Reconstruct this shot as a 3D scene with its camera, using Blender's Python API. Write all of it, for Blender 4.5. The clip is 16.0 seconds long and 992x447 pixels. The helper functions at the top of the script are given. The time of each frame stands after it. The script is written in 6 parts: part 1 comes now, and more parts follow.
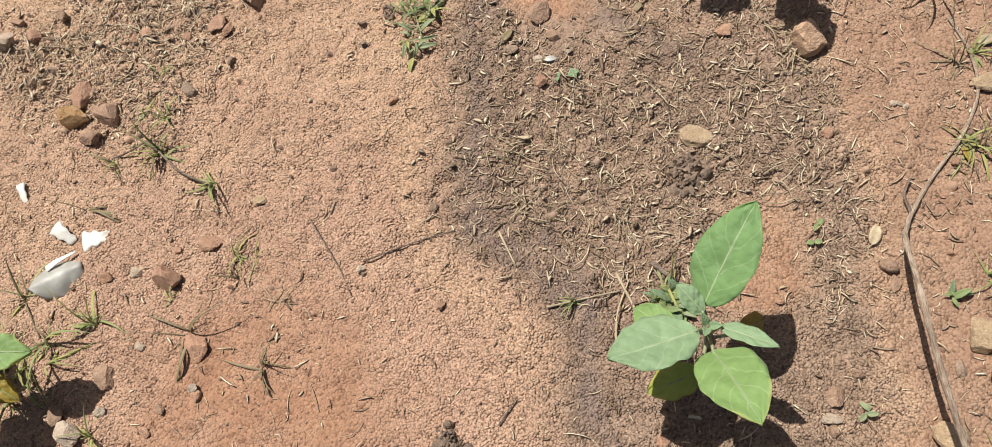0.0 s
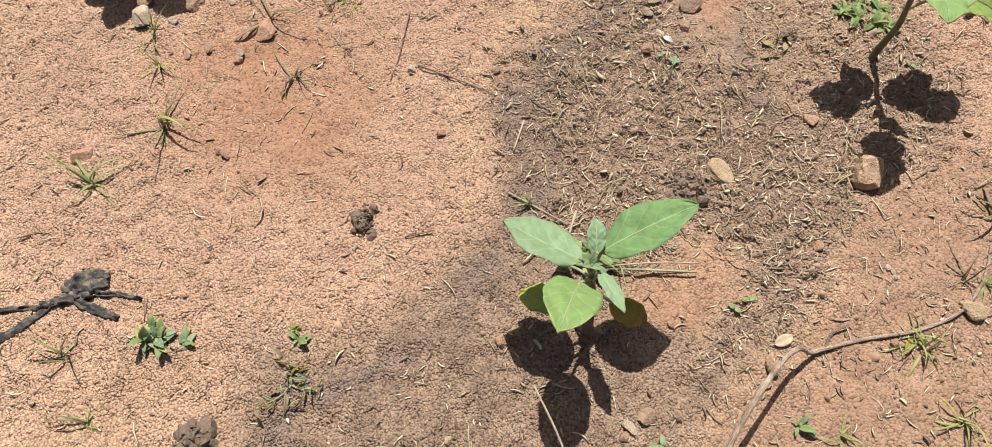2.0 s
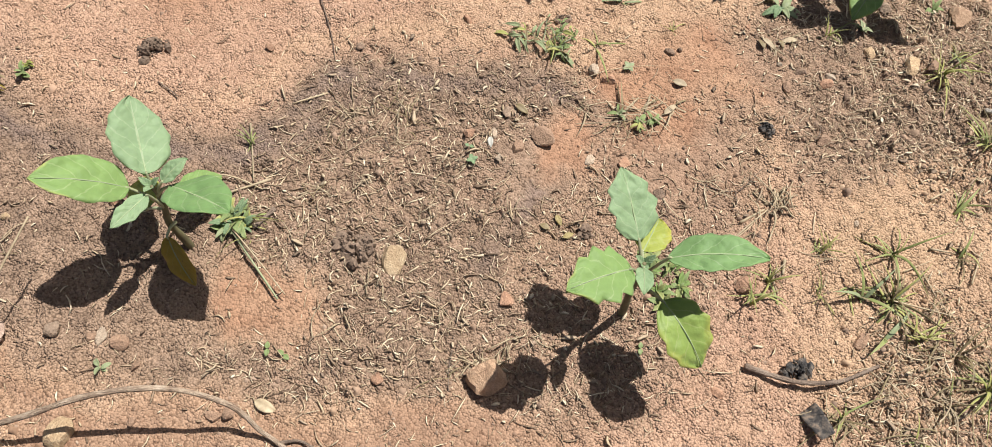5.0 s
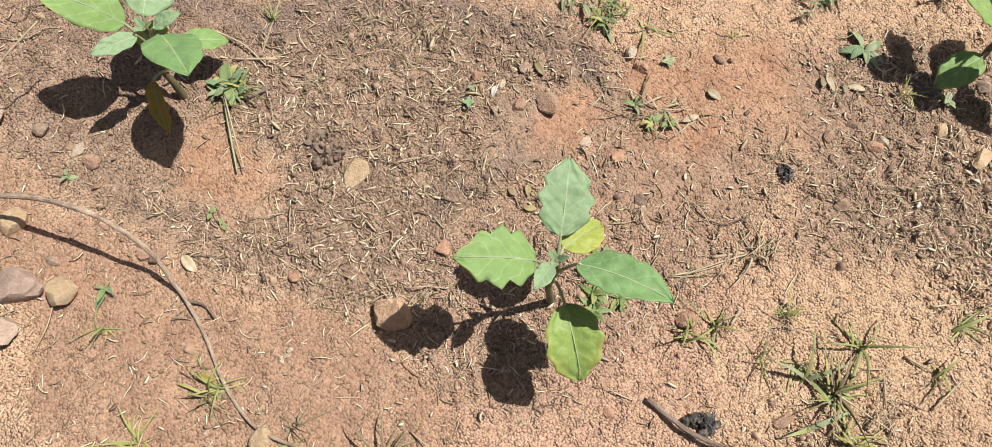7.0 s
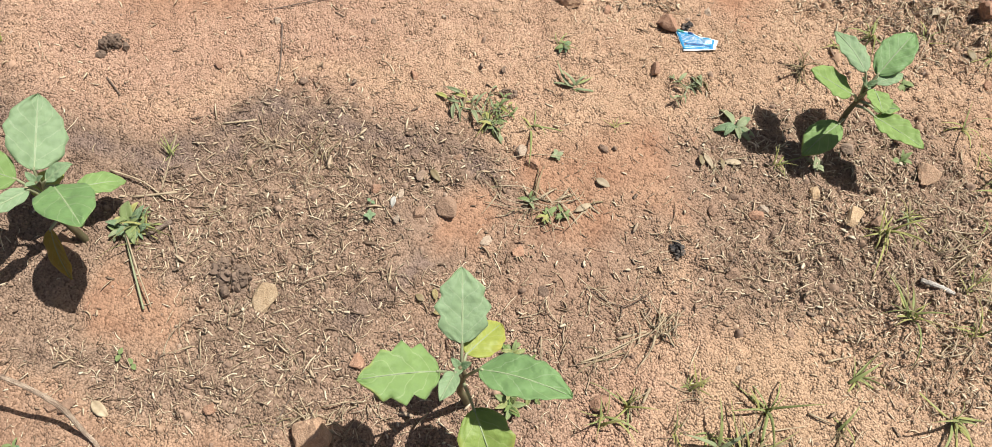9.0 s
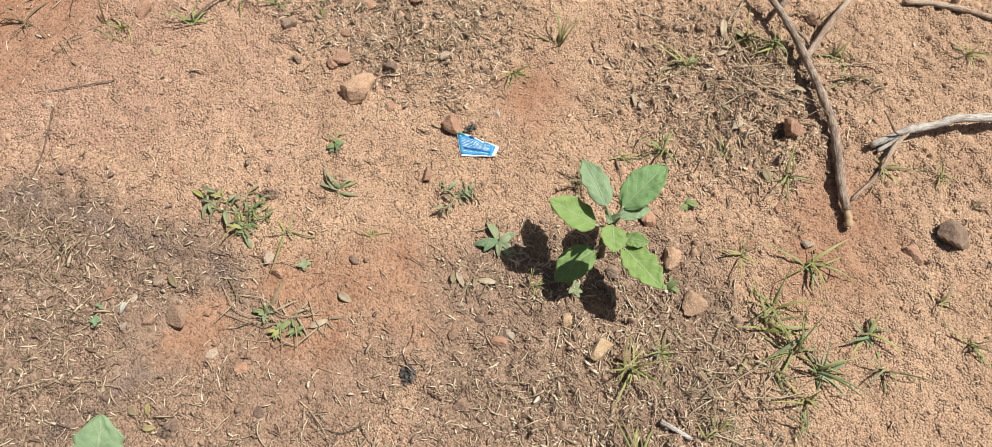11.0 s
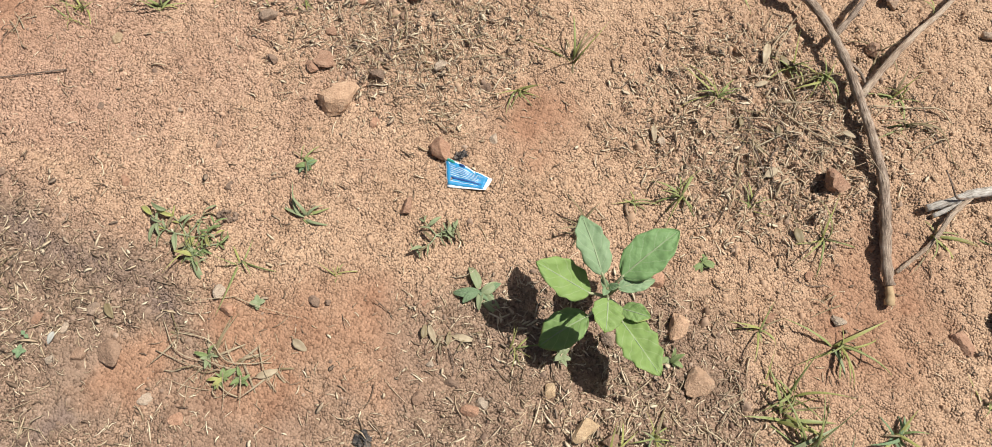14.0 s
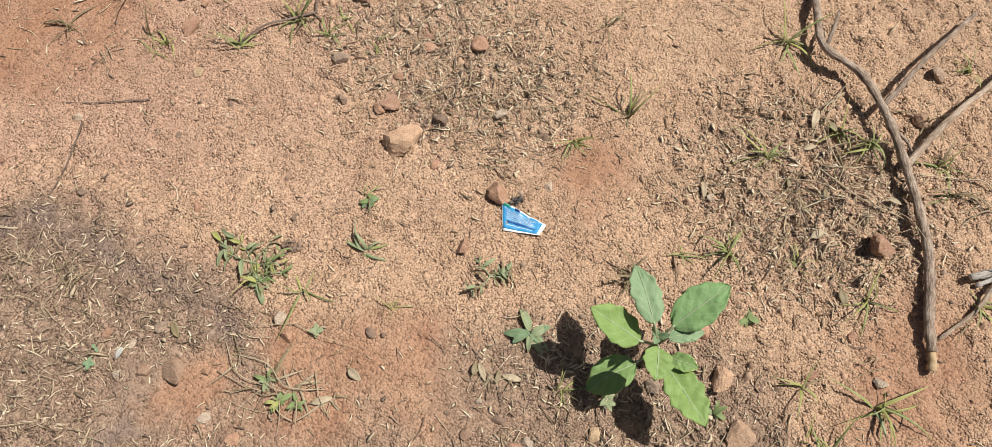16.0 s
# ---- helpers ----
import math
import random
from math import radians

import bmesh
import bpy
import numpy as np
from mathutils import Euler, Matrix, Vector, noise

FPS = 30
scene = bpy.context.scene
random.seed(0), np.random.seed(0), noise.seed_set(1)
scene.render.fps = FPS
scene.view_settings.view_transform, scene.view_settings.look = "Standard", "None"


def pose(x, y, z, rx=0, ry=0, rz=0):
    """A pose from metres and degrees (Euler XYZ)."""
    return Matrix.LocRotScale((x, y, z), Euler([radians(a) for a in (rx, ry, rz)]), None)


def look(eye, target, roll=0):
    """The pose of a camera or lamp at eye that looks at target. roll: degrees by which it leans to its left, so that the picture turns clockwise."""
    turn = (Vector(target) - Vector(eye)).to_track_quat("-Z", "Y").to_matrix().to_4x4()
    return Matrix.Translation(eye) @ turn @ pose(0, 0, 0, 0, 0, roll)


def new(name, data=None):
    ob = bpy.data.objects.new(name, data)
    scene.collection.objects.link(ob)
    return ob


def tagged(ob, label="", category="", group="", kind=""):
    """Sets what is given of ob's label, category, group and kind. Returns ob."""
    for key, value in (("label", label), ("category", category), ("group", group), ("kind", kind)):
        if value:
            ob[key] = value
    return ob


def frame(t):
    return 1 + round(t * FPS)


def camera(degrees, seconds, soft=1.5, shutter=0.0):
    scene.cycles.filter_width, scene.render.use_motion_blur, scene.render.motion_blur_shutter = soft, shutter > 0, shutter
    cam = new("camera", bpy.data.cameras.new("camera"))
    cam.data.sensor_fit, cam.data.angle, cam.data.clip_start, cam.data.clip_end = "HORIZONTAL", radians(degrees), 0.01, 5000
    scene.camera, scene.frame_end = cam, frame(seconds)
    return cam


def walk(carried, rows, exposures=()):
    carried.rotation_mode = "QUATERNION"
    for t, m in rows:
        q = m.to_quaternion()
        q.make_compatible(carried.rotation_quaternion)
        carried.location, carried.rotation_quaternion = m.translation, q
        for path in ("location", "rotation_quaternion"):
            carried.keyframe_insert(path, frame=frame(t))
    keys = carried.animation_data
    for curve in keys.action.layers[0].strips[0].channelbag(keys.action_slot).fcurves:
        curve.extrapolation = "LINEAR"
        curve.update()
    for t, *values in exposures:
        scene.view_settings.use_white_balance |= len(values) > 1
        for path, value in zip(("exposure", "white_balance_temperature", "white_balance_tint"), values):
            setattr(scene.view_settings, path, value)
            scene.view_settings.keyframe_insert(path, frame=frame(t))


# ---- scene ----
cam = camera(65.91, 16.0, 0.85)
PATH = [
    (0, (0.177, 0.135, 1.035), (-0.171, 0.762, -0.832), -24.1),
    (0.5, (0.228, 0.072, 1.023), (-0.149, 0.62, -0.864), -18.2),
    (1, (0.357, 0.042, 1.047), (-0.173, 0.614, -0.795), -9.2),
    (1.5, (0.43, 0.008, 1.051), (-0.112, 0.675, -0.755), 4.8),
    (2, (0.443, 0.012, 1.055), (-0.164, 0.541, -0.775), -1.0),
    (2.5, (0.473, 0.098, 1.004), (-0.145, 0.613, -0.827), 3.4),
    (3, (0.5, 0.164, 0.996), (-0.189, 0.385, -0.868), 0.0),
    (3.5, (0.526, 0.209, 1.036), (-0.215, 0.278, -0.82), -1.1),
    (4, (0.583, 0.449, 1.085), (-0.21, 0.463, -0.751), 3.9),
    (4.5, (0.644, 0.63, 1.13), (-0.143, 0.624, -0.709), 1.9),
    (5, (0.66, 0.772, 1.08), (-0.159, 0.778, -0.744), 9.1),
    (5.2, (0.607, 0.764, 1.086), (-0.168, 0.826, -0.757), 19.0),
    (7.3, (0.547, 1.012, 1.083), (-0.026, 0.714, -0.81), 2.3),
    (7.5, (0.554, 1.003, 1.099), (-0.05, 0.667, -0.777), -0.9),
    (8, (0.576, 0.966, 1.098), (-0.032, 0.568, -0.765), -4.9),
    (8.5, (0.547, 1.011, 1.1), (-0.137, 0.703, -0.754), 0.4),
    (9, (0.49, 1.039, 1.139), (-0.29, 0.835, -0.691), 8.1),
    (9.5, (0.388, 1.135, 1.182), (-0.501, 0.921, -0.597), 4.8),
    (10, (0.292, 1.352, 1.211), (-0.571, 0.922, -0.542), -2.6),
    (10.2, (0.268, 1.371, 1.245), (-0.542, 0.975, -0.54), 0.1),
    (12.3, (-0.089, 1.381, 1.133), (-0.786, 1.169, -0.73), 9.2),
    (12.5, (-0.078, 1.381, 1.131), (-0.754, 1.133, -0.735), 5.9),
    (13, (-0.091, 1.38, 1.122), (-0.713, 1.14, -0.764), 7.0),
    (13.5, (-0.073, 1.331, 1.111), (-0.638, 1.032, -0.784), 2.6),
    (14, (-0.093, 1.352, 1.109), (-0.682, 1.079, -0.783), 6.4),
    (14.5, (-0.117, 1.374, 1.116), (-0.733, 1.133, -0.771), 7.8),
    (15, (-0.12, 1.384, 1.134), (-0.797, 1.137, -0.732), 7.9),
    (15.5, (-0.111, 1.346, 1.144), (-0.801, 1.041, -0.709), 5.3),
    (16, (-0.052, 1.314, 1.149), (-0.7, 0.939, -0.705), 4.8),
]
EXPOSURE = 0.57
walk(cam, [(t, look(eye, target, roll)) for t, eye, target, roll in PATH], [(0.0, EXPOSURE - 0.13), (1.5, EXPOSURE), (2.5, EXPOSURE + 0.04), (8.5, EXPOSURE + 0.03), (9.0, EXPOSURE - 0.01), (10.0, EXPOSURE - 0.1), (12.5, EXPOSURE - 0.18), (15.5, EXPOSURE - 0.18), (16.0, EXPOSURE - 0.22)])

# ---- daylight: high clear sun ----
SUN_FALL = Vector((0.365, -0.318, -1.0)).normalized()
world = bpy.data.worlds.new("clear_sky")
scene.world = world
world.use_nodes = True
wn = world.node_tree.nodes
sky = wn.new("ShaderNodeTexSky")
sky.sky_type = 'NISHITA'
sky.sun_disc = False
sky.dust_density = 4.0
sky.sun_elevation = math.asin(-SUN_FALL.z)
sky.sun_rotation = math.atan2(-SUN_FALL.x, -SUN_FALL.y)
world.node_tree.links.new(sky.outputs[0], wn["Background"].inputs[0])
wn["Background"].inputs[1].default_value = 0.042
sun_data = bpy.data.lights.new("sun", 'SUN')
sun_data.energy = 5.0
sun_data.angle = radians(0.53)
sun_data.color = (1.0, 0.965, 0.91)
sun = new("sun", sun_data)
sun.matrix_world = look((-1.5, 2.0, 4.0), Vector((-1.5, 2.0, 4.0)) + SUN_FALL)

# ---- materials ----


def nodes_of(name):
    m = bpy.data.materials.new(name)
    m.use_nodes = True
    nt = m.node_tree
    return m, nt, nt.nodes, nt.links, nt.nodes["Principled BSDF"]


def ramp(nt, fac, stops):
    r = nt.nodes.new("ShaderNodeValToRGB")
    el = r.color_ramp.elements
    while len(el) < len(stops):
        el.new(0.5)
    for e, (p, c) in zip(el, stops):
        e.position, e.color = p, (*c, 1.0)
    nt.links.new(fac, r.inputs[0])
    return r.outputs[0]


def tex(nt, kind, scale, coord, detail=None, rough=None):
    n = nt.nodes.new(kind)
    n.inputs["Scale"].default_value = scale
    if detail is not None:
        n.inputs["Detail"].default_value = detail
    if rough is not None:
        n.inputs["Roughness"].default_value = rough
    nt.links.new(coord, n.inputs["Vector"])
    return n


def mixed(nt, fac, a, b, mode='MIX'):
    n = nt.nodes.new("ShaderNodeMix")
    n.data_type, n.blend_type = 'RGBA', mode
    for sock, v in ((n.inputs[0], fac), (n.inputs[6], a), (n.inputs[7], b)):
        if hasattr(v, "is_linked"):
            nt.links.new(v, sock)
        elif isinstance(v, tuple):
            sock.default_value = (*v, 1.0)
        else:
            sock.default_value = v
    return n.outputs[2]


def calc(nt, op, a, b):
    n = nt.nodes.new("ShaderNodeMath")
    n.operation = op
    for sock, v in zip(n.inputs, (a, b)):
        if hasattr(v, "is_linked"):
            nt.links.new(v, sock)
        else:
            sock.default_value = v
    return n.outputs[0]


def bumped(nt, height, strength, dist, normal=None):
    n = nt.nodes.new("ShaderNodeBump")
    n.inputs["Strength"].default_value, n.inputs["Distance"].default_value = strength, dist
    nt.links.new(height, n.inputs["Height"])
    if normal is not None:
        nt.links.new(normal, n.inputs["Normal"])
    return n.outputs[0]


def attr(nt, name):
    n = nt.nodes.new("ShaderNodeAttribute")
    n.attribute_name = name
    return n


def soil_tone(nt, at):
    """The colour of the earth by its zone: sand, humus, clay, drift."""
    sep = nt.nodes.new("ShaderNodeSeparateColor")
    zone = attr(nt, "zone")
    nt.links.new(zone.outputs["Color"], sep.inputs[0])
    dark, red, pale = sep.outputs
    sand = ramp(nt, tex(nt, "ShaderNodeTexNoise", 9, at, 4, 0.6).outputs["Fac"],
                [(0.32, (0.364, 0.241, 0.156)), (0.52, (0.418, 0.282, 0.186)), (0.7, (0.461, 0.318, 0.211))])
    humus = ramp(nt, tex(nt, "ShaderNodeTexNoise", 26, at, 5, 0.7).outputs["Fac"],
                 [(0.3, (0.162, 0.110, 0.079)), (0.5, (0.240, 0.166, 0.118)), (0.72, (0.322, 0.225, 0.161))])
    clay = ramp(nt, tex(nt, "ShaderNodeTexNoise", 18, at, 4, 0.6).outputs["Fac"],
                [(0.3, (0.228, 0.121, 0.073)), (0.7, (0.302, 0.171, 0.105))])
    rosy = ramp(nt, tex(nt, "ShaderNodeTexNoise", 9, at, 4, 0.6).outputs["Fac"],
                [(0.32, (0.342, 0.216, 0.149)), (0.52, (0.386, 0.250, 0.174)), (0.7, (0.422, 0.280, 0.196))])
    drift = tex(nt, "ShaderNodeTexNoise", 7.5, at, 3, 0.55).outputs["Fac"]
    blush = calc(nt, 'ADD', zone.outputs["Alpha"], calc(nt, 'MULTIPLY', calc(nt, 'SUBTRACT', drift, 0.5), 1.6))
    sand = mixed(nt, ramp(nt, blush, [(0.1, (0, 0, 0)), (0.9, (1, 1, 1))]), sand, rosy)
    col = mixed(nt, pale, sand, (0.416, 0.288, 0.184))
    col = mixed(nt, red, col, clay)
    wet = ramp(nt, tex(nt, "ShaderNodeTexNoise", 40, at, 4, 0.65).outputs["Fac"],
               [(0.3, (0.155, 0.109, 0.088)), (0.7, (0.238, 0.172, 0.136))])
    humus = mixed(nt, ramp(nt, dark, [(0.8, (0, 0, 0)), (0.98, (1, 1, 1))]), humus, wet)
    return mixed(nt, ramp(nt, dark, [(0.0, (0, 0, 0)), (0.78, (1, 1, 1))]), col, humus)


def soil_material():
    m, nt, nd, ln, p = nodes_of("sandy_soil")
    at = nd.new("ShaderNodeNewGeometry").outputs["Position"]
    col = soil_tone(nt, at)
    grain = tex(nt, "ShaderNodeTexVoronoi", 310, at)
    grain2 = tex(nt, "ShaderNodeTexVoronoi", 190, at)
    tone = nd.new("ShaderNodeSeparateColor")
    ln.new(grain.outputs["Color"], tone.inputs[0])
    each = ramp(nt, tone.outputs[0], [(0.0, (0.55, 0.52, 0.5)), (0.12, (0.76, 0.73, 0.71)), (0.28, (0.98, 0.98, 0.98)), (0.75, (1.08, 1.08, 1.08)), (1.0, (1.24, 1.25, 1.26))])
    col = mixed(nt, 1.0, col, each, 'MULTIPLY')
    # shade between the grains, painted into the soil colour
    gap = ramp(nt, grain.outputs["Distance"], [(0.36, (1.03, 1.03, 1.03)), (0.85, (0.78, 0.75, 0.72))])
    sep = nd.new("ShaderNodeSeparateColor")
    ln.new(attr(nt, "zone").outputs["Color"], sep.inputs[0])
    # the same painted gap shade at a wider grain spacing, mixed in faintly
    coarse = ramp(nt, grain2.outputs["Distance"], [(0.4, (1.04, 1.04, 1.04)), (0.8, (0.76, 0.73, 0.71))])
    col = mixed(nt, 0.15, col, coarse, 'MULTIPLY')
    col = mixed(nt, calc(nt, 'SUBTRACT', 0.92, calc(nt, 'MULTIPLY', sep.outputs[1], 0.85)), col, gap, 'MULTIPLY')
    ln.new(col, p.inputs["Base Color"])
    p.inputs["Roughness"].default_value = 0.92
    p.inputs["Specular IOR Level"].default_value = 0.25
    h1 = calc(nt, 'MULTIPLY', calc(nt, 'MULTIPLY', grain.outputs["Distance"], grain.outputs["Distance"]), -1.9)
    h2 = calc(nt, 'MULTIPLY', grain2.outputs["Distance"], -0.6)
    fine = tex(nt, "ShaderNodeTexNoise", 700, at, 3, 0.6).outputs["Fac"]
    h = calc(nt, 'ADD', calc(nt, 'ADD', h1, h2), calc(nt, 'MULTIPLY', fine, 0.3))
    h = calc(nt, 'MULTIPLY', h, calc(nt, 'SUBTRACT', 1.0, calc(nt, 'MULTIPLY', sep.outputs[1], 0.7)))
    ln.new(bumped(nt, h, 1.0, 0.0024), p.inputs["Normal"])
    return m


def grit_material():
    """Loose grains in the tone of the earth they lie on, each a little lighter or darker."""
    m, nt, nd, ln, p = nodes_of("sand_grains")
    geo = nd.new("ShaderNodeNewGeometry")
    col = soil_tone(nt, geo.outputs["Position"])
    each = ramp(nt, geo.outputs["Random Per Island"], [(0.0, (0.55, 0.52, 0.5)), (0.1, (0.76, 0.74, 0.72)), (0.22, (0.97, 0.97, 0.96)), (0.75, (1.06, 1.06, 1.06)), (0.95, (1.2, 1.21, 1.22)), (1.0, (1.4, 1.45, 1.48))])
    ln.new(mixed(nt, 1.0, col, each, 'MULTIPLY'), p.inputs["Base Color"])
    p.inputs["Roughness"].default_value = 0.9
    p.inputs["Specular IOR Level"].default_value = 0.3
    return m


def island_material(name, stops, rough=0.9, noise_scale=300, bump=0.0008, per="island"):
    """Loose grains, crumbs, straw: each piece has its own tone."""
    m, nt, nd, ln, p = nodes_of(name)
    at = nd.new("ShaderNodeNewGeometry")
    if per == "island":
        rnd = at.outputs["Random Per Island"]
    else:
        rnd = nd.new("ShaderNodeObjectInfo").outputs["Random"]
    col = ramp(nt, rnd, stops)
    n = tex(nt, "ShaderNodeTexNoise", noise_scale, at.outputs["Position"], 4, 0.65).outputs["Fac"]
    col = mixed(nt, 0.55, col, ramp(nt, n, [(0.3, (0.55, 0.53, 0.5)), (0.7, (1.25, 1.25, 1.25))]), 'MULTIPLY')
    ln.new(col, p.inputs["Base Color"])
    p.inputs["Roughness"].default_value = rough
    p.inputs["Specular IOR Level"].default_value = 0.3
    ln.new(bumped(nt, n, 0.7, bump), p.inputs["Normal"])
    return m


def stone_material(name, a, b, c):
    m, nt, nd, ln, p = nodes_of(name)
    co = nd.new("ShaderNodeTexCoord").outputs["Object"]
    n1 = tex(nt, "ShaderNodeTexNoise", 70, co, 6, 0.72).outputs["Fac"]
    n2 = tex(nt, "ShaderNodeTexNoise", 420, co, 3, 0.6).outputs["Fac"]
    col = ramp(nt, n1, [(0.3, a), (0.5, b), (0.72, c)])
    tone = ramp(nt, nd.new("ShaderNodeObjectInfo").outputs["Random"], [(0, (0.95, 0.95, 0.95)), (1, (1.25, 1.22, 1.2))])
    col = mixed(nt, 1.0, col, tone, 'MULTIPLY')
    col = mixed(nt, 0.6, col, ramp(nt, n2, [(0.32, (0.6, 0.56, 0.54)), (0.6, (1.1, 1.1, 1.1))]), 'MULTIPLY')
    ln.new(col, p.inputs["Base Color"])
    p.inputs["Roughness"].default_value = 0.85
    h = calc(nt, 'ADD', n1, calc(nt, 'MULTIPLY', n2, 0.4))
    ln.new(bumped(nt, h, 0.9, 0.005), p.inputs["Normal"])
    return m


def leaf_material(name, blade, edge, vein, edge_from=0.72, rough=0.5, thin=0.35, spots=None, relief=0.003):
    """Leaf with a pale net of veins from its own u (base to tip) and v (across)."""
    m, nt, nd, ln, p = nodes_of(name)
    uv = nd.new("ShaderNodeUVMap").outputs[0]
    sp = nd.new("ShaderNodeSeparateXYZ")
    ln.new(uv, sp.inputs[0])
    u, v = sp.outputs[0], sp.outputs[1]
    w = calc(nt, 'ABSOLUTE', calc(nt, 'SUBTRACT', v, 0.5), 0.0)
    at = nd.new("ShaderNodeTexCoord").outputs["Object"]
    n1 = tex(nt, "ShaderNodeTexNoise", 40, at, 4, 0.6).outputs["Fac"]
    n2 = tex(nt, "ShaderNodeTexNoise", 260, at, 3, 0.6).outputs["Fac"]
    rim = calc(nt, 'ADD', calc(nt, 'MULTIPLY', w, 1.2), calc(nt, 'MULTIPLY', u, 0.45))
    rim = calc(nt, 'ADD', rim, calc(nt, 'MULTIPLY', calc(nt, 'SUBTRACT', n1, 0.5), 0.55))
    col = mixed(nt, ramp(nt, rim, [(edge_from, (0, 0, 0)), (edge_from + 0.3, (1, 1, 1))]), blade, edge)
    col = mixed(nt, 0.5, col, ramp(nt, n1, [(0.3, (0.78, 0.8, 0.75)), (0.7, (1.15, 1.12, 1.1))]), 'MULTIPLY')
    side = calc(nt, 'SUBTRACT', u, calc(nt, 'MULTIPLY', w, 0.62))
    side = calc(nt, 'ADD', side, calc(nt, 'MULTIPLY', calc(nt, 'SUBTRACT', n1, 0.5), 0.16))
    wave = calc(nt, 'ABSOLUTE', calc(nt, 'SUBTRACT', calc(nt, 'FRACT', calc(nt, 'MULTIPLY', side, 4.6), 0.0), 0.5), 0.0)
    rib = calc(nt, 'LESS_THAN', wave, 0.04)
    mid = calc(nt, 'LESS_THAN', w, 0.018)
    net = calc(nt, 'MAXIMUM', calc(nt, 'MULTIPLY', rib, 0.55), mid)
    col = mixed(nt, calc(nt, 'MULTIPLY', net, 0.62), col, vein)
    if spots:
        col = mixed(nt, ramp(nt, n2, [(0.62, (0, 0, 0)), (0.72, (1, 1, 1))]), col, spots)
    ln.new(col, p.inputs["Base Color"])
    p.inputs["Roughness"].default_value = rough
    p.inputs["Specular IOR Level"].default_value = 0.3
    p.inputs["Sheen Weight"].default_value = 0.08
    p.inputs["Sheen Roughness"].default_value = 0.5
    pucker = tex(nt, "ShaderNodeTexVoronoi", 95, at).outputs["Distance"]
    h = calc(nt, 'ADD', calc(nt, 'MULTIPLY', wave, 0.5), calc(nt, 'ADD', calc(nt, 'MULTIPLY', n2, 0.3), calc(nt, 'MULTIPLY', pucker, -0.7)))
    nrm = bumped(nt, h, 0.55, relief)
    ln.new(nrm, p.inputs["Normal"])
    tr = nd.new("ShaderNodeBsdfTranslucent")
    ln.new(mixed(nt, 1.0, col, (1.05, 1.12, 0.6), 'MULTIPLY'), tr.inputs[0])
    mx = nd.new("ShaderNodeMixShader")
    mx.inputs[0].default_value = thin
    ln.new(p.outputs[0], mx.inputs[1])
    ln.new(tr.outputs[0], mx.inputs[2])
    ln.new(mx.outputs[0], nd["Material Output"].inputs[0])
    return m


def plain(name, stops, scale, rough, bump=0.001, metal=0.0, stretch=None):
    m, nt, nd, ln, p = nodes_of(name)
    at = nd.new("ShaderNodeTexCoord").outputs["Object"]
    if stretch:
        mp = nd.new("ShaderNodeMapping")
        mp.inputs["Scale"].default_value = stretch
        ln.new(at, mp.inputs[0])
        at = mp.outputs[0]
    n = tex(nt, "ShaderNodeTexNoise", scale, at, 5, 0.65).outputs["Fac"]
    col = ramp(nt, n, stops)
    tone = ramp(nt, nd.new("ShaderNodeObjectInfo").outputs["Random"], [(0, (0.82, 0.82, 0.8)), (1, (1.15, 1.15, 1.12))])
    ln.new(mixed(nt, 1.0, col, tone, 'MULTIPLY'), p.inputs["Base Color"])
    p.inputs["Roughness"].default_value = rough
    p.inputs["Metallic"].default_value = metal
    ln.new(bumped(nt, n, 0.7, bump), p.inputs["Normal"])
    return m


def bark_material(name, a, b, c):
    """Weathered bark with grain along the limb (v runs along, u around)."""
    m, nt, nd, ln, p = nodes_of(name)
    uv = nd.new("ShaderNodeUVMap").outputs[0]
    mp = nd.new("ShaderNodeMapping")
    mp.inputs["Scale"].default_value = (14, 60, 1)
    ln.new(uv, mp.inputs[0])
    n1 = tex(nt, "ShaderNodeTexNoise", 1.0, mp.outputs[0], 5, 0.7).outputs["Fac"]
    at = nd.new("ShaderNodeTexCoord").outputs["Object"]
    n2 = tex(nt, "ShaderNodeTexNoise", 35, at, 4, 0.6).outputs["Fac"]
    f = calc(nt, 'ADD', calc(nt, 'MULTIPLY', n1, 0.6), calc(nt, 'MULTIPLY', n2, 0.4))
    ln.new(ramp(nt, f, [(0.41, a), (0.5, b), (0.59, c)]), p.inputs["Base Color"])
    p.inputs["Roughness"].default_value = 0.85
    ln.new(bumped(nt, n1, 1.0, 0.0045), p.inputs["Normal"])
    return m


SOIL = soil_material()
GRIT = grit_material()
CRUMB = island_material("soil_crumbs", [(0, (0.165, 0.11, 0.08)), (0.5, (0.24, 0.165, 0.12)), (0.9, (0.31, 0.218, 0.158)), (1, (0.4, 0.3, 0.225))])
STRAW = island_material("straw_bits", [(0, (0.15, 0.102, 0.07)), (0.25, (0.29, 0.21, 0.142)), (0.6, (0.46, 0.355, 0.235)), (1, (0.70, 0.59, 0.43))], 0.75)
CHIP = island_material("leaf_chips", [(0, (0.2, 0.145, 0.105)), (0.4, (0.35, 0.265, 0.185)), (0.75, (0.47, 0.37, 0.255)), (1, (0.62, 0.52, 0.38))], 0.8)
DRY = plain("dry_straw", [(0.3, (0.24, 0.18, 0.111)), (0.55, (0.36, 0.288, 0.192)), (0.8, (0.456, 0.39, 0.282))], 60, 0.7)
